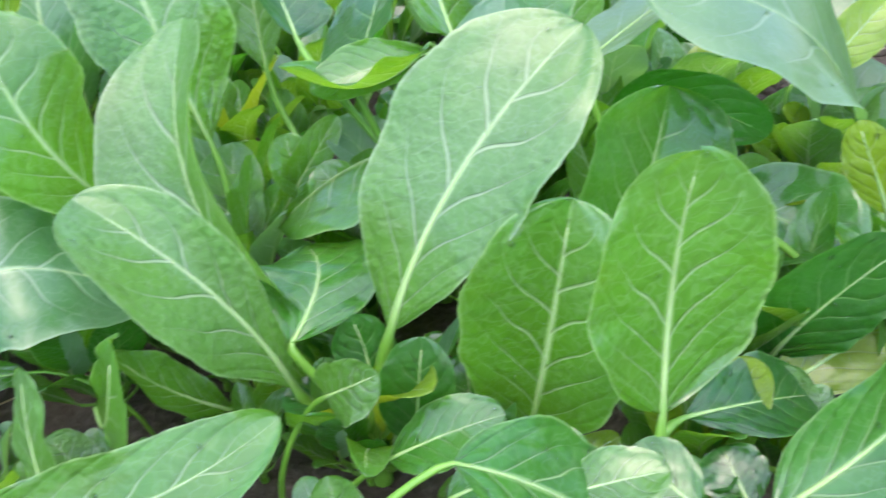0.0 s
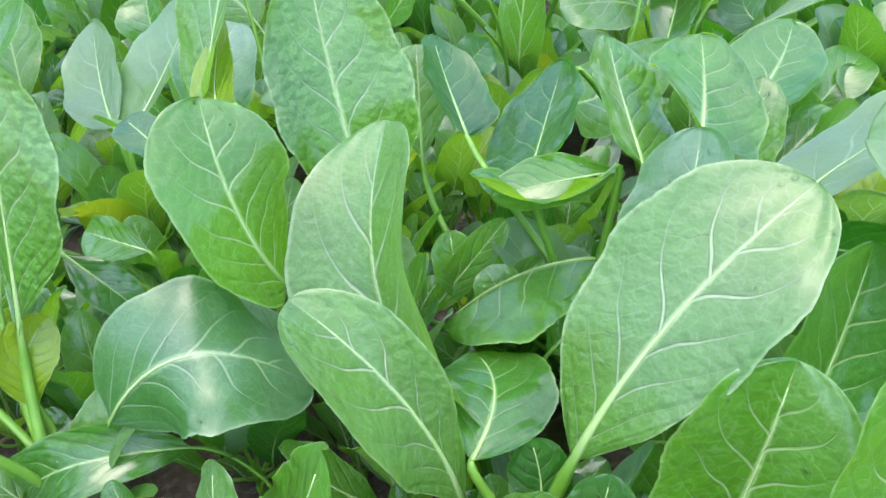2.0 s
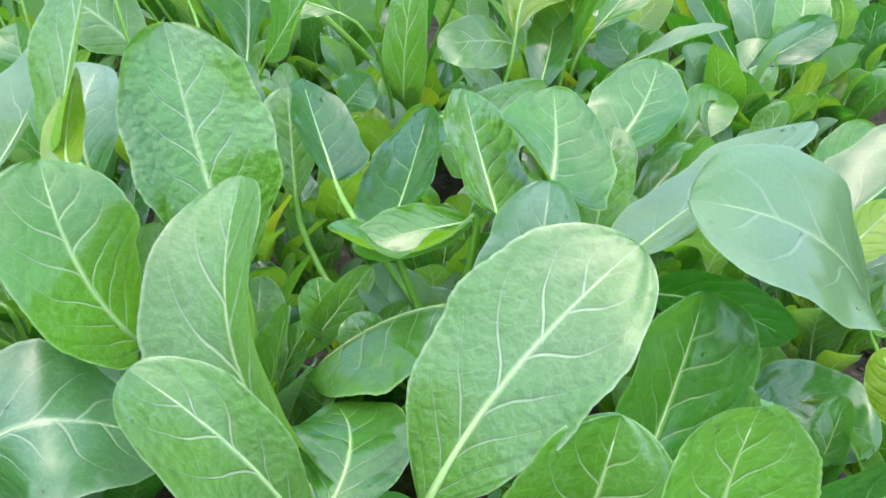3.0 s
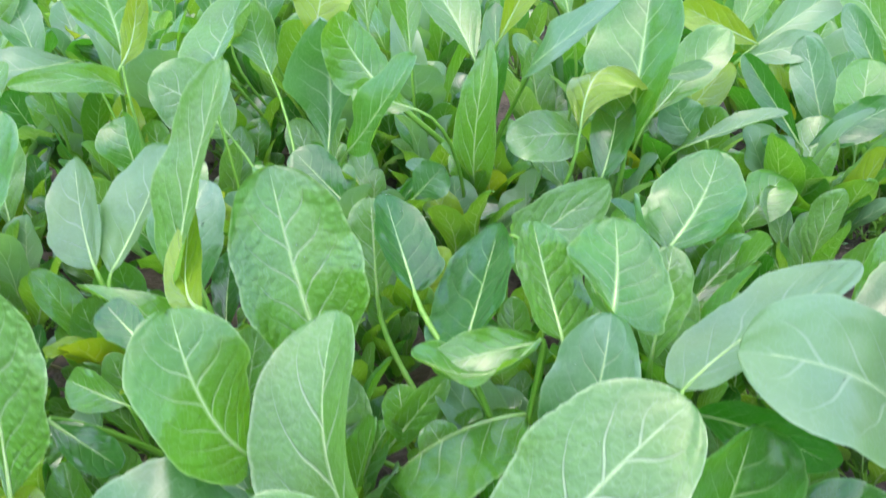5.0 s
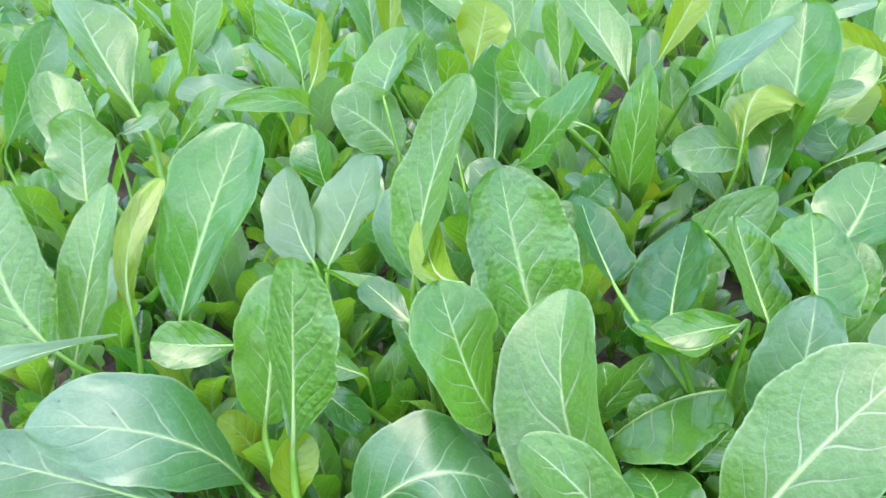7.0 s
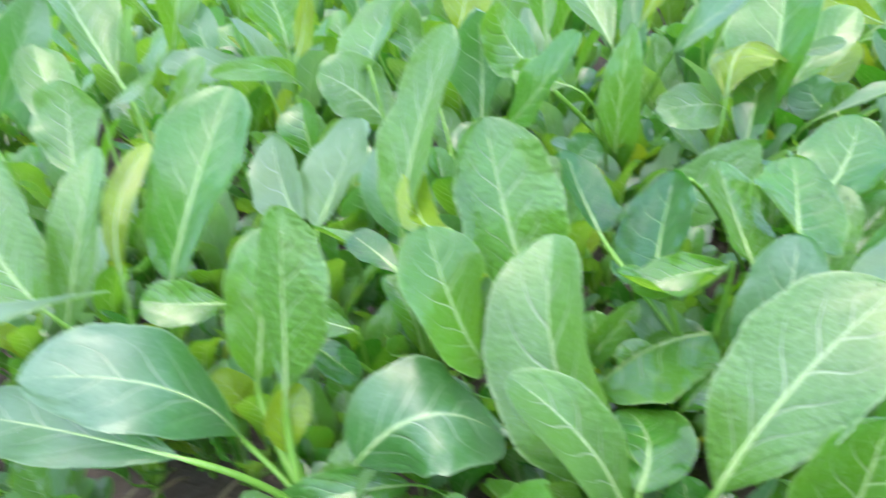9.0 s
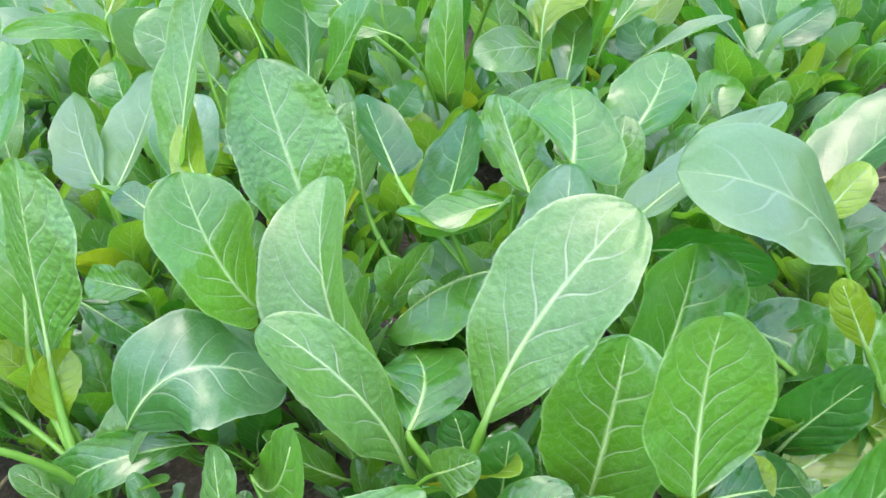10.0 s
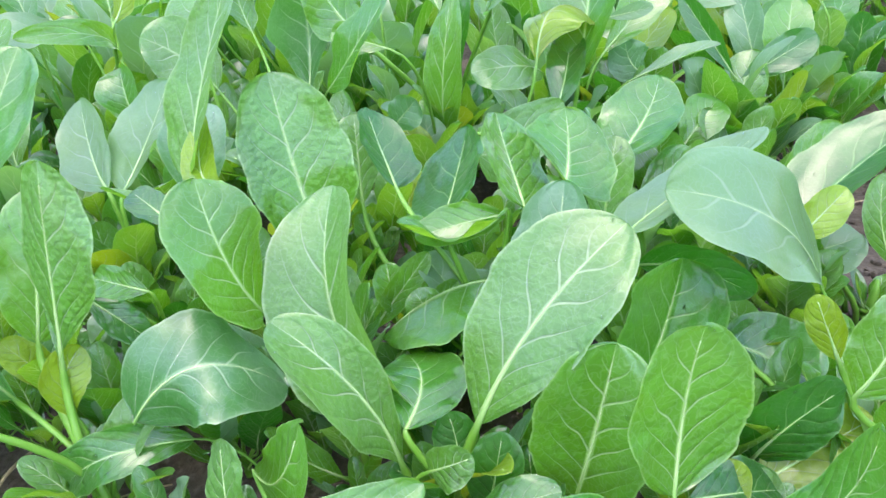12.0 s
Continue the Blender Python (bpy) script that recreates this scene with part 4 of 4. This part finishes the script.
leaf(row_right, "pale", (0.017, 1.402, 0.319), (-0.031, 1.480, 0.498), (-0.058, -0.921, 0.385), 0.080, q=0.89, p=1.63, bend=0.03, twist=-0.08, fold=0.08, wave=0.05, hook=0.01, root=(0.017, 1.422, 0.0), stem=0.0026, fine=0.7)
row_far_right = plant_at(0.420, 1.500, "mustard green plant with arching pale leaves")
leaf(row_far_right, "light", (0.305, 1.485, 0.254), (0.371, 1.550, 0.411), (-0.140, -0.893, 0.428), 0.070, q=0.89, p=1.63, bend=0.0, twist=0.1, fold=0.07, wave=0.04, hook=0.01, root=(0.287, 1.467, 0.0), stem=0.0026, fine=0.7)
leaf(row_far_right, "underside", (0.322, 1.441, 0.256), (0.480, 1.480, 0.361), (-0.138, -0.844, 0.518), 0.078, q=0.89, p=1.63, bend=0.07, twist=0.41, fold=0.25, wave=0.04, hook=0.09, root=(0.282, 1.431, 0.0), stem=0.0026, fine=0.7)
leaf(row_far_right, "underside", (0.297, 1.386, 0.255), (0.420, 1.360, 0.290), (-0.321, -0.766, 0.557), 0.057, bend=0.12, q=0.89, p=1.63, twist=-0.12, fold=0.09, wave=0.04, hook=0.05, root=(0.385, 1.468, 0.0), stem=0.0026, fine=0.7)
leaf(row_far_right, "underside", (0.179, 1.500, 0.340), (0.303, 1.500, 0.374), (-0.147, -0.832, 0.536), 0.037, q=0.89, p=1.63, bend=0.11, twist=0.42, fold=0.2, wave=0.03, hook=0.1, root=(0.179, 1.52, 0.0), stem=0.0026, fine=0.7)
leaf(row_far_right, "pale", (0.556, 1.385, 0.247), (0.447, 1.450, 0.408), (-0.307, -0.936, 0.171), 0.057, q=0.89, p=1.63, bend=0.0, twist=-0.35, fold=0.19, wave=0.04, hook=-0.03, root=(0.556, 1.405, 0.0), stem=0.0026, fine=0.7)
leaf(row_far_right, "blue", (0.510, 1.291, 0.221), (0.432, 1.330, 0.357), (-0.264, -0.957, 0.124), 0.040, q=0.89, p=1.63, bend=0.08, twist=0.35, fold=0.14, wave=0.04, hook=-0.01, root=(0.51, 1.311, 0.0), stem=0.0026, fine=0.7)
row_near_right = plant_at(0.220, 1.240, "mustard green plant with wet bluish leaves")
leaf(row_near_right, "light", (0.141, 1.222, 0.216), (0.256, 1.300, 0.329), (0.055, -0.847, 0.529), 0.075, q=0.89, p=1.63, bend=0.03, twist=0.43, fold=0.14, wave=0.06, hook=0.11, root=(0.109, 1.2, 0.0), stem=0.0026, fine=0.7)
leaf(row_near_right, "blue", (0.222, 1.202, 0.182), (0.183, 1.256, 0.235), (-0.620, -0.727, 0.296), 0.080, q=0.88, p=1.49, bend=-0.029, twist=-0.28, fold=0.10, wave=0.04, hook=0.049, root=(0.214, 1.209, 0.0), stem=0.0026, fine=0.7, side=-0.202, cup=-0.01, lop=0.00)
leaf(row_near_right, "deep", (0.362, 1.194, 0.172), (0.265, 1.220, 0.310), (-0.105, -0.988, 0.113), 0.039, fold=0.4, q=0.89, p=1.63, bend=0.04, twist=0.44, wave=0.03, hook=0.03, root=(0.248, 1.231, 0.0), stem=0.0026, fine=0.7)
leaf(row_near_right, "underside", (0.139, 1.206, 0.281), (0.215, 1.180, 0.302), (-0.404, -0.730, 0.552), 0.029, q=0.89, p=1.63, bend=0.01, twist=0.11, fold=0.16, wave=0.03, hook=0.08, root=(0.139, 1.226, 0.0), stem=0.0026, fine=0.7)
row_edge_right = plant_at(0.520, 1.250, "mustard green plant with broad leaves on thick stalks")
leaf(row_edge_right, "light", (0.444, 1.205, 0.147), (0.460, 1.270, 0.287), (-0.328, -0.843, 0.427), 0.078, q=0.89, p=1.63, bend=0.1, twist=-0.44, fold=0.18, wave=0.03, hook=0.11, root=(0.439, 1.184, 0.0), stem=0.0026, fine=0.7)
leaf(row_edge_right, "deep", (0.363, 1.200, 0.163), (0.484, 1.200, 0.241), (-0.251, -0.886, 0.390), 0.060, q=0.89, p=1.63, bend=0.09, twist=-0.23, fold=0.12, wave=0.03, hook=0.12, root=(0.477, 1.236, 0.0), stem=0.0026, fine=0.7)
leaf(front, "mid", (-0.018, 0.300, 0.071), (0.060, 0.300, 0.110), (-0.413, -0.376, 0.829), 0.046, p=1.1, q=0.5, stem=0.002, root=(-0.063, 0.3, 0.0), drops=6)
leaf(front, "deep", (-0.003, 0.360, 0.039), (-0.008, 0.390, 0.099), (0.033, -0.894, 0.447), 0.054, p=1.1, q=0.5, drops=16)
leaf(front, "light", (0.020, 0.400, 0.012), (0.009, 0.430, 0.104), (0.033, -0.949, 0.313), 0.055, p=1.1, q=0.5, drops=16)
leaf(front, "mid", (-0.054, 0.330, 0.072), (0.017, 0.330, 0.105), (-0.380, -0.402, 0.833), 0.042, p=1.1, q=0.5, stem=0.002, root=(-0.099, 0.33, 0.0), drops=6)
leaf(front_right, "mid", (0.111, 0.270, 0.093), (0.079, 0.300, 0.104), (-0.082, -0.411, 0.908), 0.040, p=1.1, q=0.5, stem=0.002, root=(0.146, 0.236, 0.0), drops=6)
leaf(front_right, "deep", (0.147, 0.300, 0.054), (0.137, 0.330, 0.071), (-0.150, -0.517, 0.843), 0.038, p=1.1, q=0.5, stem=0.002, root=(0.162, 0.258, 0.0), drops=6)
leaf(centre_back, "light", (-0.094, 0.550, 0.111), (-0.121, 0.560, 0.153), (0.247, -0.896, 0.369), 0.040, stem=0.002, drops=6, p=1.3, q=0.62)
leaf(centre_back, "light", (-0.120, 0.560, 0.105), (-0.077, 0.590, 0.146), (0.104, -0.854, 0.511), 0.026, fold=0.4, stem=0.002, root=(-0.152, 0.537, 0.0), drops=6, p=1.3, q=0.62)
leaf(centre_back, "light", (-0.146, 0.580, 0.107), (-0.154, 0.600, 0.164), (0.205, -0.916, 0.345), 0.037, fold=0.3, stem=0.002, drops=6, p=1.3, q=0.62)
leaf(centre_back, "mid", (-0.069, 0.500, 0.117), (-0.035, 0.520, 0.154), (-0.007, -0.877, 0.481), 0.040, stem=0.002, root=(-0.1, 0.482, 0.0), drops=6, p=1.3, q=0.62)
leaf(front, "light", (0.033, 0.280, 0.092), (0.097, 0.280, 0.112), (-0.281, -0.341, 0.897), 0.035, stem=0.002, drops=6, p=1.3, q=0.62)
rosette(centre, 1, 0.14, 9, 11, low=0.6)
rosette(folded, 2, 0.14, 9, 11, low=0.6)
rosette(tall, 3, 0.19, 9, 11, low=0.6)
rosette(left_front, 4, 0.14, 9, 11, low=0.6)
rosette(front_left, 5, 0.08, 9, 11, low=0.6)
rosette(front, 6, 0.08, 9, 11, low=0.6)
rosette(front_right, 7, 0.08, 9, 11, low=0.6)
rosette(shade, 8, 0.14, 9, 11, low=0.6)
rosette(pale_right, 9, 0.14, 9, 11, low=0.6)
rosette(right_edge, 10, 0.08, 9, 11, low=0.6)
rosette(centre_back, 11, 0.19, 9, 11, low=0.6)
rosette(pair, 12, 0.19, 9, 11, low=0.6)
rosette(spire, 13, 0.19, 9, 11, low=0.6)
rosette(left_mid, 14, 0.19, 9, 11, low=0.6)
rosette(left_back, 15, 0.24, 13, 16, low=0.6)
rosette(far_left, 16, 0.24, 13, 16, low=0.6)
rosette(round_pale, 17, 0.24, 13, 16, low=0.6)
rosette(far_mid, 18, 0.24, 13, 16, low=0.6)
rosette(far_centre, 19, 0.24, 13, 16, low=0.6)
rosette(far_tall, 20, 0.24, 13, 16, low=0.6)
rosette(right_pair, 21, 0.24, 13, 16, low=0.6)
rosette(right_far, 22, 0.24, 13, 16, low=0.6)
rosette(right_shade, 23, 0.08, 9, 11, low=0.6)
rosette(near, 24, 0.08, 9, 11, low=0.6)
rosette(edge_left, 25, 0.24, 13, 16, low=0.6)
rosette(row_left, 26, 0.24, 13, 16, low=0.6)
rosette(row_mid, 27, 0.24, 13, 16, low=0.6)
rosette(row_right, 28, 0.24, 13, 16, low=0.6)
rosette(row_far_right, 29, 0.24, 13, 16, low=0.6)
rosette(row_near_right, 30, 0.24, 13, 16, low=0.6)
rosette(row_edge_right, 31, 0.24, 13, 16, low=0.6)

# ---- the rest of the bed ----
rand = random.Random(11)


KINDS = [rosette(plant_at(0, 0, "leafy mustard green plant with pale stalks growing in the bed"), 100 + k, 0.24 + 0.014 * k, 9, 12) for k in range(10)]
COARSE = [rosette(plant_at(0, 0, "leafy mustard green plant growing in the bed"), 140 + k, 0.24 + 0.014 * k, 9, 12, fine=0.27) for k in range(10)]
for spare in KINDS + COARSE:
    spare.location = (0, -5 - 0.3 * (KINDS + COARSE).index(spare), 0)


def strew(tops, near, far, apart, sizes, keep):
    """Copies of the bed plants over a stretch of the bed, in loose rows."""
    made = []
    y = near
    while y < far:
        x = -3.4 + rand.uniform(0, apart)
        while x < 3.4:
            at = (x + rand.uniform(-0.35, 0.35) * apart, y + rand.uniform(-0.35, 0.35) * apart)
            size, spin, pick = rand.uniform(*sizes), rand.uniform(0, 360), rand.randrange(len(tops))
            x += apart
            if keep(*at):
                made.append((tops[pick], pose(*at, 0, 0, 0, spin) @ Matrix.Scale(size, 4)))
        y += apart * 0.87
    return made


def in_bed(x, y):
    """The sown wedge of the bed, less the bare strip of soil in it."""
    return -0.62 - 0.82 * y < x < 0.3 + 0.5 * y and not (0.34 < x < 0.6 and 0.72 < y < 1.3)


for top, m in strew(KINDS, 0.8, 1.4, 0.155, (0.6, 0.8), in_bed) + strew(KINDS, 1.42, 2.1, 0.2, (0.9, 1.15), in_bed):
    twin = copy_thing(top, m)
    twin.scale = m.to_scale()
# young plants low between the large ones
for top, m in strew(KINDS, 0.2, 0.42, 0.1, (0.28, 0.42), lambda x, y: -0.75 - 0.5 * y < x < 0.5) + strew(KINDS, 0.45, 0.8, 0.108, (0.42, 0.6), lambda x, y: -0.75 - 0.5 * y < x < 0.25 + 0.4 * y and not (0.36 < x and y > 0.55)):
    twin = copy_thing(top, m)
    twin.scale = m.to_scale()
    tagged(twin, "young leafy mustard green plant low between larger ones", group="young plants between the rows")

for k, (x, y, size) in enumerate(((-0.15, 0.87, 0.6), (-0.09, 0.79, 0.5), (-0.2, 0.8, 0.5), (0.19, 0.36, 0.35), (0.24, 0.3, 0.35), (-0.58, 0.5, 0.45), (0.02, 0.72, 0.5))):
    m = pose(x, y, 0, 0, 0, 50 * k) @ Matrix.Scale(size, 4)
    twin = copy_thing(KINDS[k], m)
    twin.scale = m.to_scale()
    tagged(twin, "young leafy mustard green plant low between larger ones", group="young plants between the rows")


def beyond(x, y):
    """The rest of the bed, round the plants that stand on their own, less the bare strip."""
    if not -3.3 < x < 2.3:
        return False
    if y < 2.12:
        return not (-0.8 - 0.82 * y < x < 0.5 + 0.5 * y) and not (0.3 < x < 0.66 and y < 1.35)
    return True


def far_bed():
    """The plants at the far end of the bed, too many to count."""
    verts, faces, uvs, slots = [], [], [], []
    mats = [*TONES.values(), STALK]
    start = 0
    for top, m in strew(COARSE, 0.15, 6.2, 0.255, (0.95, 1.3), beyond):
        for piece in top.children_recursive:
            me = piece.data
            if me.materials[0] == STALK and (m.translation.y > 2.8 or m.translation.y < 2.1):
                continue
            co = np.empty(len(me.vertices) * 3)
            me.vertices.foreach_get("co", co)
            co = co.reshape(-1, 3) @ np.array(m.to_3x3()).T + np.array(m.translation)
            loops = np.empty(len(me.loops), int)
            me.loops.foreach_get("vertex_index", loops)
            sizes = np.empty(len(me.polygons), int)
            me.polygons.foreach_get("loop_total", sizes)
            uv = np.zeros(len(me.loops) * 2)
            if me.uv_layers:
                me.uv_layers[0].data.foreach_get("uv", uv)
            verts.append(co)
            faces.append((loops + start, sizes))
            uvs.append(uv)
            slots.append(np.full(len(sizes), mats.index(me.materials[0])))
            start += len(co)
    me = bpy.data.meshes.new("far_plants")
    allv, loops, sizes = np.concatenate(verts), np.concatenate([f[0] for f in faces]), np.concatenate([f[1] for f in faces])
    me.vertices.add(len(allv))
    me.vertices.foreach_set("co", allv.ravel())
    me.loops.add(len(loops))
    me.loops.foreach_set("vertex_index", loops)
    me.polygons.add(len(sizes))
    me.polygons.foreach_set("loop_start", np.concatenate([[0], np.cumsum(sizes)[:-1]]))
    me.polygons.foreach_set("loop_total", sizes)
    me.update(calc_edges=True)
    me.uv_layers.new(name="UVMap").data.foreach_set("uv", np.concatenate(uvs))
    for mat in mats:
        me.materials.append(mat)
    me.polygons.foreach_set("material_index", np.concatenate(slots))
    me.polygons.foreach_set("use_smooth", np.ones(len(sizes), bool))
    me.validate()
    ob = new("far_plants", me)
    return tagged(ob, "dense far rows of leafy mustard green plants", "plants", kind="stuff")


far_bed()
for spare in KINDS + COARSE:
    for piece in (*spare.children_recursive, spare):
        bpy.data.objects.remove(piece)


# ---- weeds and litter on the bare soil ----
def weed(x, y, seed, size):
    """A low weed with pairs of small round leaves on thin stalks."""
    r = random.Random(seed)
    ob = new("small_weed")
    ob.location = (x, y, 0)
    tagged(ob, "low weed with small round green leaves on soil", "weed", "weeds on the bare soil")
    for k in range(r.randint(6, 9)):
        a = k * 2.399 + r.uniform(-0.4, 0.4)
        reach, h = size * r.uniform(0.3, 1.0), size * r.uniform(0.35, 0.9)
        out = np.array((math.cos(a), math.sin(a), 0))
        here = np.array((x, y, 0))
        b = here + out * reach * 0.6 + np.array((0, 0, h))
        t = b + out * size * 0.5 + np.array((0, 0, r.uniform(-0.1, 0.25) * size))
        leaf(ob, r.choice(["light", "mid", "mid", "yellow"]), tuple(b), tuple(t), (0.2 * out[0], 0.2 * out[1], 1), size * r.uniform(0.32, 0.42),
             p=1.2, q=0.5, fine=0.34, stem=0.0009, wave=0.02, seed=seed * 31 + k)
    return ob


for k in range(50):
    r = random.Random(900 + k)
    spot = ((0.48, 0.95, 0.16, 0.36), (-0.95, 1.1, 0.22, 0.25), (-0.95, 1.55, 0.3, 0.25))[k % 3]
    weed(spot[0] + r.uniform(-1, 1) * spot[2], spot[1] + r.uniform(-1, 1) * spot[3], 900 + k, r.uniform(0.02, 0.045))


def straw(x, y, seed):
    r = random.Random(seed)
    length, a, lift = r.uniform(0.04, 0.14), r.uniform(0, 6.28), r.uniform(0.004, 0.02)
    pts = [np.array((math.cos(a) * length * (s - 0.5), math.sin(a) * length * (s - 0.5), lift * (1 - s) + 0.012 * math.sin(3 * s))) for s in np.linspace(0, 1, 6)]
    sv, sf, su = tube(pts, [r.uniform(0.001, 0.0026)] * 6, 6, 0.5)
    ob = new("straw_piece", mesh_of("straw_piece", sv, sf, su))
    ob.data.materials.append(STRAW)
    ob.location = (x, y, 0.002)
    return tagged(ob, "dry brown piece of straw lying on soil", "straw", "straw litter on the soil")


for k in range(90):
    r = random.Random(1500 + k)
    spot = ((0.48, 1.0, 0.2, 0.4), (-0.95, 1.1, 0.3, 0.3), (-0.6, 0.55, 0.25, 0.2))[k % 3]
    straw(spot[0] + r.uniform(-1, 1) * spot[2], spot[1] + r.uniform(-1, 1) * spot[3], 1500 + k)


def soil_crumbs():
    """Loose crumbs of soil on the bare strip, too many to count."""
    r = random.Random(77)
    g = (1 + 5 ** 0.5) / 2
    corners = [(a, b * g, 0) for a in (-1, 1) for b in (-1, 1)] + [(0, a, b * g) for a in (-1, 1) for b in (-1, 1)] + [(b * g, 0, a) for a in (-1, 1) for b in (-1, 1)]
    hull = bmesh.new()
    for c in corners:
        hull.verts.new(c)
    bmesh.ops.convex_hull(hull, input=hull.verts)
    hull.verts.index_update()
    sides = [[v.index for v in f.verts] for f in hull.faces]
    hull.free()
    verts, faces = [], []
    for k in range(900):
        spot = ((0.48, 0.98, 0.2, 0.42), (-0.95, 1.2, 0.3, 0.4))[k % 3 == 2]
        x, y = spot[0] + r.uniform(-1, 1) * spot[2], spot[1] + r.uniform(-1, 1) * spot[3]
        size = 0.0016 + 0.006 * r.random() ** 2.5
        lift = 0.018 * noise.noise((x * 3, y * 3, 0)) + 0.012 * noise.noise((x * 11, y * 11, 4)) - 0.01
        first = len(verts)
        for c in corners:
            verts.append((x + c[0] * size * r.uniform(0.6, 1.2), y + c[1] * size * r.uniform(0.6, 1.2), lift + c[2] * size * r.uniform(0.45, 0.8) + size * 0.4))
        faces += [[first + i for i in f] for f in sides]
    ob = new("soil_crumbs", mesh_of("soil_crumbs", verts, faces))
    ob.data.materials.append(SOIL)
    return tagged(ob, "loose dark crumbs of soil on bare ground", "soil", kind="stuff")


soil_crumbs()
